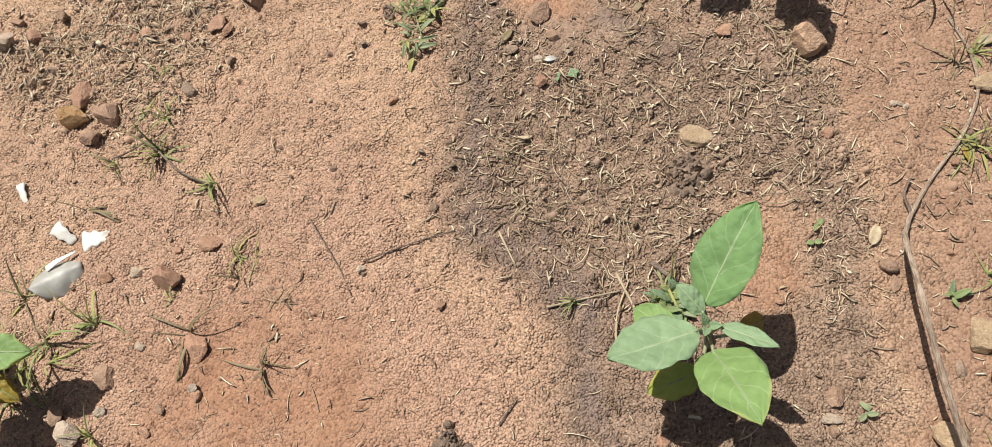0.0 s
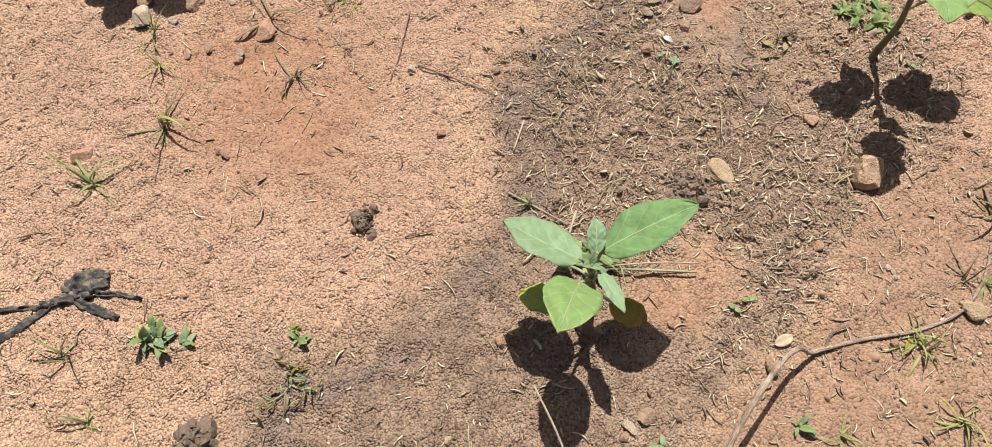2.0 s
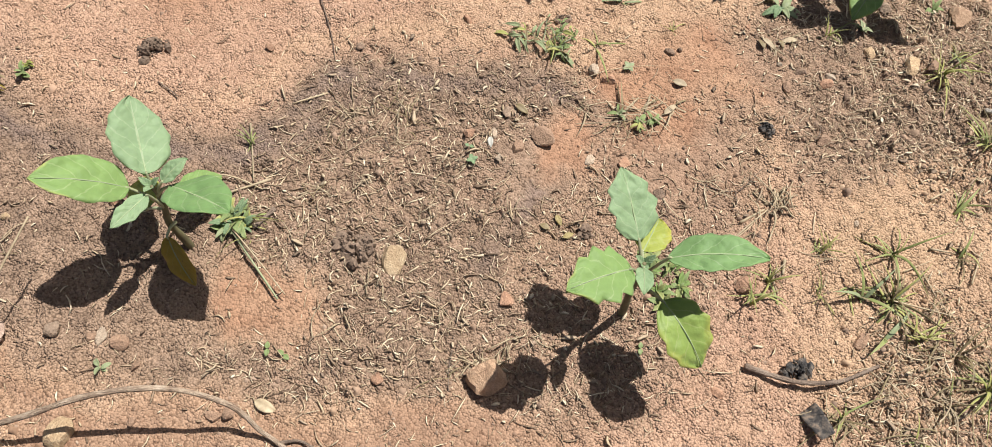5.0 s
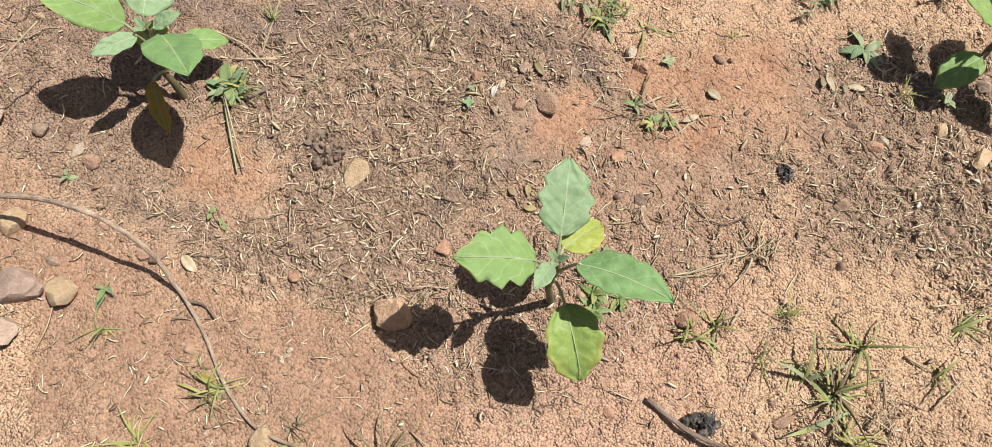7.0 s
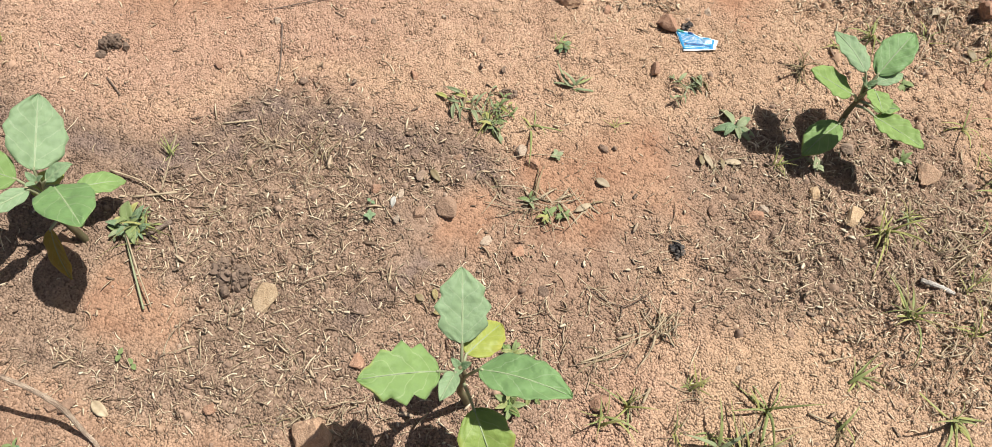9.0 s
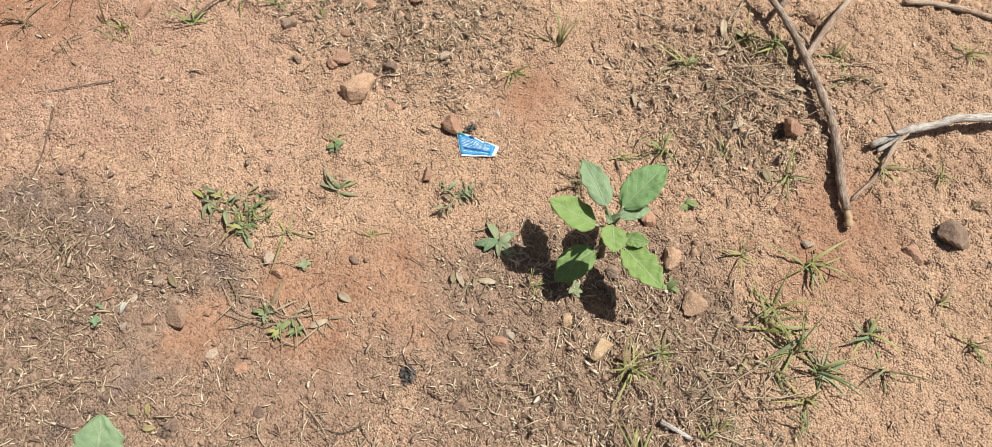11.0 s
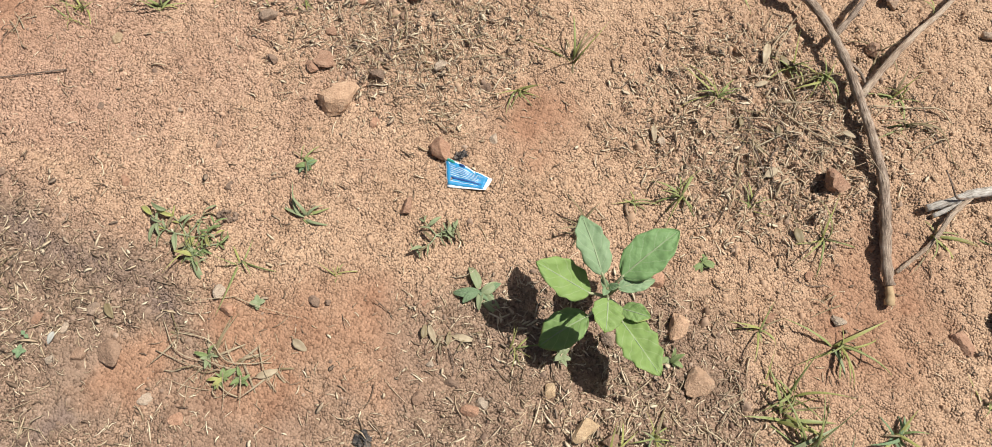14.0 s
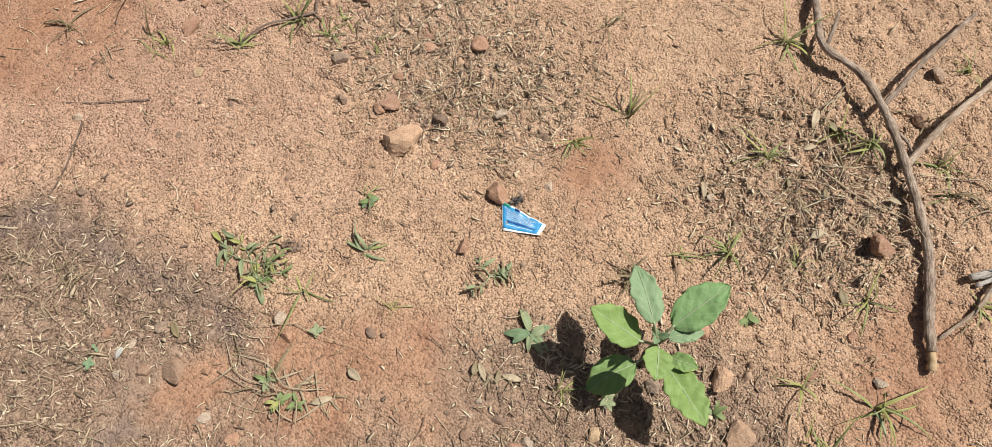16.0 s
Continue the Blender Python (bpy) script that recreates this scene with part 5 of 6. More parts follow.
for k, (x, y, s) in enumerate(((-0.098, -0.170, 0.036), (-0.084, -0.158, 0.034), (-0.104, -0.155, 0.03), (-0.064, -0.130, 0.024), (-0.090, -0.150, 0.03))):
    rosette(x, y, s, [LEAF_PALE, WEED, WEED_GREY, GRASS_YELLOW], 9, 860 + k, "leafy grey-green weed on sandy soil", (0, 1, 2), (10, 75), grow=0.4)
straw_heap(-0.062, -0.15, 0.03, 5, 868, "pale dry straws beside a weed")
creeper(0.088, -0.055, 20, 0.06, [WEED_GREY, GRASS_DRY, LEAF_OLD], 88, "half-dried creeping weed on dark soil", 3)
rosette(0.045, -0.010, 0.022, [WEED, WEED], 8, 89, "small green weed with a yellow flower head", (1, 2), (10, 50))
rosette(0.030, -0.008, 0.014, [LEAF_YELLOW], 8, 90, "small yellow flower head of a weed", (0, 3), (20, 70))
creeper(-0.18, 0.845, 10, 0.04, [WEED], 91, "low green creeping weed at the sand's edge", 3)
rosette(0.482, 0.262, 0.022, [WEED_GREY], 5, 92, "small grey-green seedling beside the twig", (1, 2), (5, 30))
rosette(0.59, 0.42, 0.03, [WEED, LEAF_PALE], 6, 93, "small green weed among stones", (0, 3), (10, 45))

# ---- seedlings and fallen leaves ----
seedling(0.078, 0.723, 0.010, 30, LEAF_PALE, "tiny pale seedling on dark soil", 2)
seedling(0.056, 0.715, 0.008, 80, LEAF_PALE, "tiny green seedling on dark soil")
seedling(0.426, 0.507, 0.011, 60, WEED, "tiny round-leaved seedling on dark soil")
seedling(0.421, 0.482, 0.011, 10, WEED, "tiny round-leaved seedling on dark soil")
seedling(0.34, 1.01, 0.010, 0, WEED, "tiny seedling beside the plant's shade")
seedling(-0.15, 0.96, 0.012, 40, WEED_GREY, "tiny greyish seedling on soil", 2)
for x, y, s, turn, mat, words in ((0.156, 0.871, 0.02, 30, LEAF_STRAW, "small round yellow fallen leaf"), (0.178, 0.889, 0.02, 120, LEAF_STRAW, "small round yellow fallen leaf"),
                                  (0.168, 0.850, 0.017, 250, GRASS_DRY, "small dry brown fallen leaf"), (0.500, 0.500, 0.036, 70, DRY, "crumpled pale dry leaf on dark soil"),
                                  (0.042, 0.747, 0.02, 10, SHARD_GREY, "small greyish paper-dry leaf"), (-0.03, 0.79, 0.026, 60, GRASS_DRY, "dry curled leaf on litter"),
                                  (-0.24, 1.19, 0.022, 200, GRASS_DRY, "small dry leaf on dark soil"), (-0.735, 1.52, 0.03, 150, DRY, "bleached dry leaf among litter"),
                                  (-0.66, 1.60, 0.03, 40, GRASS_DRY, "dry leaf beside the branch"), (0.62, 0.62, 0.026, 110, LEAF_OLD, "ochre fallen leaf on reddish soil"),
                                  (-0.13, 1.05, 0.028, 80, DRY, "bleached curled leaf on red soil"), (0.66, 0.80, 0.032, 20, DRY, "pale yellow fallen leaf beside the twig")):
    fallen_leaf(x, y, s, turn, mat, words, 0.7 if s < 0.02 else 0.5)

tuft(0.230, 0.392, 0.075, [GRASS, GRASS_DRY, GRASS_YELLOW], 9, 950, (5, 45), 0.9, "green and dry grass beside the aubergine plant")
tuft(0.262, 0.410, 0.06, [GRASS_DRY, GRASS_YELLOW], 7, 951, (5, 40), 0.8, "dry grass beside the aubergine plant")
straw_heap(0.225, 0.400, 0.05, 9, 952, "dry grass straws beside the aubergine plant")
straw_heap(0.20, 1.05, 0.06, 10, 953, "dry grass straws under the aubergine plant")

# ---- dry stalks and leaves round the branch and the weeds ----
for pts, r in (([(-1.022, 1.445), (-0.96, 1.428), (-0.898, 1.438)], 0.0016), ([(-0.857, 1.465), (-0.836, 1.552), (-0.847, 1.638), (-0.822, 1.690)], 0.0014),
               ([(-0.934, 1.615), (-0.954, 1.649), (-0.972, 1.677)], 0.0013), ([(-0.972, 1.677), (-0.985, 1.710), (-0.979, 1.743)], 0.0014),
               ([(-0.739, 1.464), (-0.71, 1.475), (-0.691, 1.505)], 0.0014), ([(-0.740, 1.351), (-0.77, 1.362), (-0.793, 1.386)], 0.0012),
               ([(-0.705, 1.544), (-0.725, 1.54), (-0.738, 1.548)], 0.0018), ([(0.168, 0.303), (0.165, 0.36), (0.178, 0.412)], 0.0015),
               ([(-0.83, 1.50), (-0.79, 1.53), (-0.77, 1.58)], 0.0012), ([(-0.90, 1.47), (-0.87, 1.51), (-0.88, 1.56)], 0.0012),
               ([(-0.055, 0.887), (-0.07, 0.935), (-0.06, 0.98), (-0.09, 1.03)], 0.0008), ([(-0.02, 0.88), (-0.03, 0.94), (-0.055, 1.0)], 0.0008),
               ([(-0.06, 0.86), (-0.035, 0.91), (-0.045, 0.96)], 0.0008), ([(-0.10, 1.00), (-0.075, 1.03), (-0.06, 1.06)], 0.0009)):
    twig([(px, py, 0.004 + 0.006 * (0 < i < len(pts) - 1)) for i, (px, py) in enumerate(pts)], r, DRY, "pale dry grass stalk lying on litter", "stalk", 0.7)
for x, y, s, turn, mat in ((-0.932, 1.423, 0.04, 15, DRY), (-0.880, 1.442, 0.028, 140, DRY), (-0.939, 1.458, 0.03, 60, GRASS_DRY), (-0.86, 1.60, 0.026, 100, DRY),
                           (-0.81, 1.50, 0.022, 20, GRASS_DRY), (-0.77, 1.49, 0.024, 80, GRASS_DRY), (-0.70, 1.33, 0.03, 30, DRY), (-0.80, 1.44, 0.026, 200, GRASS_DRY),
                           (-0.241, 1.202, 0.03, 50, DRY), (-0.261, 1.244, 0.034, 110, DRY), (-0.25, 1.225, 0.024, 200, GRASS_DRY), (-0.075, 1.035, 0.034, 140, DRY)):
    fallen_leaf(x, y, s, turn, mat, "curled pale dry leaf lying on litter", 0.35)
for k, (x, y, size, n) in enumerate(((-0.055, 0.89, 0.05, 9), (-0.05, 0.955, 0.075, 11), (-0.065, 0.99, 0.07, 10), (-0.085, 1.04, 0.05, 7), (-0.245, 1.215, 0.045, 8), (-0.27, 1.25, 0.04, 6))):
    tuft(x, y, size, [DRY, DRY, GRASS_DRY], n, 960 + k, (0, 14), 0.85, "pale withered grass lying flat and tangled on the soil")
    straw_heap(x, y, size * 0.8, 4, 990 + k, "thin pale straws on the soil", thick=0.0007)
straw_heap(-0.79, 1.47, 0.09, 16, 964, "dry brown straws among litter beside the branch", [DRY, GRASS_DRY, TWIG], thick=0.0011)
straw_heap(-0.90, 1.50, 0.08, 14, 965, "dry brown straws among litter beside the branch", [DRY, GRASS_DRY, TWIG], thick=0.0011)
straw_heap(-0.95, 1.70, 0.09, 14, 966, "dry brown straws among litter beside the branch", [DRY, GRASS_DRY, TWIG], thick=0.0011)
rosette(-0.048, 1.008, 0.022, [WEED, WEED_GREY], 11, 968, "small green weed tangled in dry straw", (0, 3), (5, 60), grow=0.3)
for k, (x, y, n) in enumerate(((-0.936, 1.471, 10), (-0.935, 1.523, 9), (-0.972, 1.637, 9))):
    tuft(x, y, 0.05, [GRASS_YELLOW, GRASS, GRASS_DRY], n, 970 + k, (10, 55), 1.2, "bright yellow-green grass tuft beside the branch")

# ---- dead weed and grass at the foot of the arched twig ----
dead = thing("dead_weed", 0.443, 0.018, 0, "withered pale weed leaning over dark soil", "weed", "small weeds")
part("stalk", tube([(0, 0, -0.002), (-0.05, -0.005, 0.045), (-0.12, -0.014, 0.068), (-0.16, -0.022, 0.055), (-0.183, -0.032, 0.033)], [0.0016, 0.0014, 0.0013, 0.0012, 0.0008], 6, 0.15), DRY, dead)
g = random.Random(77)
for k in range(13):
    leaf = new("leaf", weed_mesh(g.choice((0, 3)), DRY))
    leaf.parent = dead
    q = g.random()
    long = g.uniform(0.018, 0.036)
    leaf.matrix_basis = pose(-0.10 - 0.08 * q, -0.012 - 0.018 * q, 0.066 - 0.03 * q, g.uniform(-80, 80), g.uniform(-30, 70), g.uniform(100, 260)) @ Matrix.Diagonal((long, long * 0.8, long * 1.4, 1))
for k, (x, y) in enumerate(((0.62, 0.12), (0.655, 0.16), (0.60, 0.085))):
    tuft(x, y, 0.1, [GRASS, GRASS_DRY, GRASS_YELLOW], 12, 980 + k, (3, 30), 0.9, "green and dry grass beside the arched twig")

# ---- litter by the stones and behind the second plant ----
for pts, r in (([(0.693, 0.138), (0.73, 0.155), (0.758, 0.181)], 0.0024), ([(0.770, 0.278), (0.74, 0.262), (0.716, 0.259)], 0.0018), ([(0.710, 0.388), (0.67, 0.385), (0.636, 0.368)], 0.0011),
               ([(0.653, 0.105), (0.64, 0.12)], 0.0026), ([(0.849, 0.245), (0.82, 0.27), (0.794, 0.291)], 0.0013), ([(0.158, 1.132), (0.12, 1.165), (0.082, 1.200)], 0.0015),
               ([(0.110, 1.157), (0.082, 1.195)], 0.0024), ([(0.165, 1.225), (0.19, 1.222)], 0.0026), ([(0.70, 0.31), (0.675, 0.33)], 0.002), ([(0.66, 0.20), (0.70, 0.235)], 0.0013)):
    twig([(px, py, 0.004 + 0.005 * (0 < i < len(pts) - 1)) for i, (px, py) in enumerate(pts)], r, DRY, "pale dry grass stalk lying on litter", "stalk", 0.75)
straw_heap(0.054, 1.223, 0.04, 14, 990, "small bleached tuft of dry grass", thick=0.0011)
straw_heap(0.70, 0.20, 0.09, 14, 991, "dry straws strewn beside the stones", [DRY, GRASS_DRY, TWIG])
straw_heap(0.76, 0.26, 0.09, 14, 992, "dry straws strewn beside the stones", [DRY, GRASS_DRY, TWIG])
straw_heap(0.66, 0.12, 0.08, 12, 993, "dry straws strewn beside the stones", [DRY, GRASS_DRY, TWIG])

# ---- more greenery beside the first plant's stem ----
for k, (x, y, s) in enumerate(((0.226, 0.372, 0.03), (0.240, 0.398, 0.032), (0.214, 0.388, 0.024))):
    rosette(x, y, s, [WEED, GRASS_YELLOW, LEAF_PALE], 11, 1000 + k, "leafy green weed beside the aubergine plant", (0, 1, 3), (5, 65), grow=0.35)
tuft(0.236, 0.405, 0.06, [GRASS_YELLOW, GRASS_DRY], 9, 1004, (2, 40), 0.9, "yellow-green grass beside the aubergine plant")
# ---- pale straw flecks in the worked bed ----
for k, (x, y) in enumerate(((0.06, 0.60), (0.14, 0.56), (0.20, 0.66), (0.10, 0.70), (0.30, 0.60), (0.38, 0.56), (0.16, 0.79), (0.33, 0.72), (0.02, 0.54), (0.24, 0.50), (0.36, 0.86), (0.10, 1.02), (0.05, 1.10), (0.17, 1.28), (-0.12, 1.36), (-0.20, 1.55))):
    straw_heap(x, y, 0.055, 5, 1010 + k, "pale straw pieces strewn on the bed", thick=0.0009)

# ---- tangled grass beyond the third plant ----
GREENS = {"y": [GRASS_YELLOW, GRASS_YELLOW, GRASS_DRY], "m": [GRASS, GRASS_DRY, DRY], "g": [WEED_GREY, GRASS, GRASS_DRY], "p": [WEED_GREY, LEAF_PALE, DRY]}
for k, (x, y, size, kind, n) in enumerate((
        (-0.436, 1.657, 0.05, "y", 9),
        (-0.414, 1.692, 0.06, "y", 10),
        (-0.339, 1.673, 0.05, "m", 9),
        (-0.365, 1.786, 0.09, "g", 12),
        (-0.313, 1.786, 0.08, "y", 12),
        (-0.274, 1.798, 0.07, "g", 11),
        (-0.203, 1.758, 0.07, "p", 9),
        (-0.185, 1.658, 0.05, "y", 7),
        (-0.277, 1.547, 0.06, "g", 9),
        (-0.11, 1.573, 0.05, "y", 8),
        (-0.416, 1.888, 0.07, "g", 9),
        (-0.138, 1.721, 0.075, "g", 14),
        (-0.150, 1.735, 0.05, "y", 10),
        (-0.106, 1.753, 0.06, "y", 12),
        (-0.111, 1.673, 0.045, "y", 8),
        (-0.340, 1.720, 0.06, "m", 10),
        (-0.230, 1.505, 0.05, "y", 10),
        (-0.367, 1.799, 0.07, "p", 10),
        (0.203, 1.389, 0.075, "g", 14),
        (0.210, 1.395, 0.055, "y", 9),
        (0.259, 1.419, 0.055, "y", 13),
        (0.325, 1.522, 0.075, "y", 15),
        (0.352, 1.467, 0.06, "m", 12),
        (0.134, 1.294, 0.045, "y", 8),
        (0.103, 1.514, 0.05, "y", 8),
        )):
    tuft(x, y, size, GREENS[kind], n, 1100 + k, (3, 50), 1.0, "tangled green and dry grass on reddish sandy soil")
for pts in (
        ((-0.325, 1.708), (-0.279, 1.72), (-0.234, 1.732)),
        ((-0.33, 1.599), (-0.323, 1.651), (-0.31, 1.706)),
        ((-0.266, 1.654), (-0.331, 1.696), (-0.403, 1.738)),
        ((-0.268, 1.784), (-0.236, 1.797), (-0.204, 1.8)),
        ((-0.197, 1.769), (-0.244, 1.779)),
        ((-0.284, 1.603), (-0.288, 1.638), (-0.31, 1.675)),
        ((-0.272, 1.693), (-0.293, 1.74), (-0.329, 1.783)),
        ((-0.238, 1.64), (-0.19, 1.657)),
        ((-0.34, 1.821), (-0.366, 1.866)),
        ):
    twig([(px, py, 0.004 + 0.012 * (0 < i < len(pts) - 1)) for i, (px, py) in enumerate(pts)], 0.0012, DRY, "long dry grass stalk over reddish soil", "stalk", 0.6)
twig([(-0.178, 1.586, 0.005), (-0.175, 1.611, 0.007), (-0.173, 1.638, 0.006)], 0.0045, BARK_PALE, "short bleached stick on sandy soil", end=0.8)

# ---- runner of a creeping grass on the pink sand ----
twig([(-0.602, 0.587, 0.004), (-0.562, 0.560, 0.012), (-0.526, 0.535, 0.010), (-0.472, 0.516, 0.004)], 0.0022, TWIG, "brown grass runner lying on gritty sand", "grass_runner", 0.8)
twig([(-0.602, 0.587, 0.004), (-0.628, 0.568, 0.010), (-0.661, 0.556, 0.004)], 0.0018, TWIG, "brown grass runner lying on gritty sand", "grass_runner", 0.8)
twig([(0.069, 0.364, 0.004), (0.112, 0.378, 0.006), (0.167, 0.395, 0.004)], 0.0017, DRY, "pale knotted straw on dark soil", "stalk", 0.7)
twig([(0.207, 0.439, 0.006), (0.242, 0.414, 0.006)], 0.004, TWIG, "short dark stick beside the aubergine plant", end=0.7)

# ---- long straws and arching blades about the branch ----
for pts, r in (([(-0.937, 1.439, 0.006), (-1.009, 1.437, 0.010), (-1.040, 1.445, 0.024)], 0.0022), ([(-0.869, 1.503, 0.006), (-0.839, 1.581, 0.022), (-0.832, 1.629, 0.040), (-0.803, 1.675, 0.032)], 0.0016),
               ([(-0.931, 1.441, 0.006), (-0.879, 1.482, 0.010), (-0.838, 1.508, 0.006)], 0.0018), ([(0.169, 1.116, 0.004), (0.131, 1.159, 0.007), (0.090, 1.192, 0.005)], 0.0026),
               ([(0.173, 1.113, 0.004), (0.135, 1.171, 0.006)], 0.0014), ([(0.221, 1.215, 0.003), (0.196, 1.207, 0.010), (0.170, 1.225, 0.010)], 0.0026),
               ([(0.205, 1.386, 0.004), (0.215, 1.454, 0.007), (0.216, 1.492, 0.004)], 0.0024), ([(0.149, 1.440, 0.004), (0.192, 1.459, 0.005)], 0.0028),
               ([(0.108, 1.458, 0.004), (0.110, 1.499, 0.006)], 0.0034), ([(0.159, 1.517, 0.005), (0.104, 1.537, 0.008)], 0.0030), ([(0.154, 1.413, 0.004), (0.127, 1.460, 0.004)], 0.0022),
               ([(0.018, 1.469, 0.004), (-0.007, 1.504, 0.004)], 0.0034), ([(-0.139, 0.924, 0.004), (-0.147, 0.974, 0.016), (-0.164, 1.029, 0.004)], 0.0012),
               ([(-0.139, 0.924, 0.004), (-0.112, 0.892, 0.014), (-0.093, 0.867, 0.005)], 0.0012)):
    twig(pts, r * 0.62, DRY, "long pale dry straw lying on the ground", "stalk", 0.35, 6)


def arched_blade(x0, y0, x1, y1, high, wide, mat):
    """A single long grass blade that rises from its root and leans over to its tip."""
    ob = thing("grass_tuft", x0, y0, math.degrees(math.atan2(y1 - y0, x1 - x0)), "long arching grass blade rooted in sandy soil", "grass", "long grass blades")
    reach = math.hypot(x1 - x0, y1 - y0)
    long = math.hypot(reach, high) * 1.05
    leaf = part("blade", blade_bm(long, wide, grass_outline, 0.7, 0.5, 0, 0.03, 14, 2, 0.0005, reach * 90, 0.3), mat, ob)
    leaf.matrix_basis = pose(0, 0, -0.001, 0, -math.degrees(math.atan2(high, reach)) - 12, 0)
    return ob


for x0, y0, x1, y1, high, wide, mat in (
        (-0.536, 1.716, -0.606, 1.764, 0.03, 0.006, GRASS_YELLOW), (-0.536, 1.716, -0.534, 1.634, 0.02, 0.004, GRASS), (-0.534, 1.718, -0.500, 1.745, 0.02, 0.006, WEED_GREY),
        (-0.398, 1.693, -0.434, 1.761, 0.02, 0.007, GRASS), (-0.407, 1.690, -0.449, 1.640, 0.04, 0.006, GRASS), (-0.360, 1.716, -0.426, 1.759, 0.03, 0.007, WEED_GREY),
        (-0.400, 1.695, -0.372, 1.640, 0.03, 0.005, GRASS), (-0.395, 1.690, -0.400, 1.745, 0.05, 0.006, GRASS_YELLOW), (0.245, 1.173, 0.232, 1.200, 0.05, 0.005, GRASS_YELLOW),
        (0.245, 1.173, 0.215, 1.160, 0.04, 0.004, GRASS), (0.207, 1.346, 0.150, 1.320, 0.05, 0.006, GRASS), (0.207, 1.346, 0.215, 1.290, 0.04, 0.007, WEED_GREY),
        (0.205, 1.350, 0.240, 1.400, 0.03, 0.006, GRASS), (0.210, 1.346, 0.165, 1.385, 0.04, 0.006, WEED_GREY), (0.145, 1.282, 0.120, 1.300, 0.04, 0.004, GRASS_YELLOW),
        (0.132, 1.388, 0.115, 1.360, 0.04, 0.005, GRASS_YELLOW), (0.038, 1.507, -0.005, 1.540, 0.03, 0.006, GRASS), (0.116, 1.505, 0.075, 1.520, 0.03, 0.005, GRASS),
        (0.269, 1.376, 0.215, 1.420, 0.01, 0.008, WEED_GREY), (0.265, 1.380, 0.300, 1.345, 0.02, 0.007, GRASS), (-0.137, 0.867, -0.158, 0.835, 0.015, 0.009, WEED_GREY)):
    arched_blade(x0, y0, x1, y1, high, wide, mat)
straw_heap(0.072, 1.211, 0.05, 12, 1200, "bleached star-shaped tuft of dead grass", thick=0.0014)
for k, (x, y, size, n) in enumerate(((0.352, 1.467, 0.08, 16), (0.407, 1.278, 0.07, 16), (0.338, 1.375, 0.07, 14), (0.290, 1.440, 0.06, 12), (-0.264, 1.640, 0.07, 14),
                                     (-0.089, 1.655, 0.06, 12), (-0.20, 1.700, 0.07, 14), (-0.320, 1.735, 0.06, 12), (0.20, 1.47, 0.06, 10), (0.42, 1.42, 0.07, 12))):
    straw_heap(x, y, size, n, 1210 + k, "pale dry grass stalks tangled on sandy soil", [DRY, DRY, GRASS_DRY], thick=0.0011)
straw_heap(0.405, 0.790, 0.06, 14, 1201, "pale dry grass curled round a brown stone", thick=0.0011)
straw_heap(0.375, 0.822, 0.04, 9, 1202, "pale dry grass curled round a brown stone", thick=0.0011)

# ---- loose stones: x, y, size, tone ----
STONE_PLACES_A = [
    (-0.745, 0.667, 0.0419, 'r'), (-0.688, 0.635, 0.0588, 'b'), (-0.748, 0.626, 0.0457, 'o'), (-0.450, 0.425, 0.0325, 'r'),
    (-0.511, 0.366, 0.0447, 'r'), (-0.441, 0.268, 0.0407, 'r'), (-0.613, 0.360, 0.0210, 'r'),
    (-0.561, 0.372, 0.0168, 'p'), (-0.206, 0.400, 0.0124, 'p'), (-0.081, 0.355, 0.0136, 'r'), (-0.572, 0.207, 0.0349, 'b'),
    (-0.637, 0.151, 0.0267, 'b'), (-0.602, 0.124, 0.0343, 'p'), (-0.563, 0.163, 0.0151, 'p'), (-0.504, 0.409, 0.0167, 'r'),
    (-0.524, 0.259, 0.0136, 'p'), (-0.472, 0.175, 0.0129, 'b'), (-0.424, 0.200, 0.0169, 'r'), (-0.485, 0.141, 0.0143, 'r'),
    (-0.338, 0.670, 0.0111, 'p'), (-0.534, 0.811, 0.0341, 'r'), (-0.865, 0.777, 0.0294, 'r'), (-0.923, 0.760, 0.0323, 'p'),
    (-0.812, 0.711, 0.0231, 'd'), (-0.279, 0.558, 0.0117, 'd'), (-0.114, 0.503, 0.0134, 'd'), (-0.705, 0.586, 0.0277, 'b'),
    (-0.828, 0.819, 0.0210, 'b'), (-0.680, 0.781, 0.0178, 'r'),
]
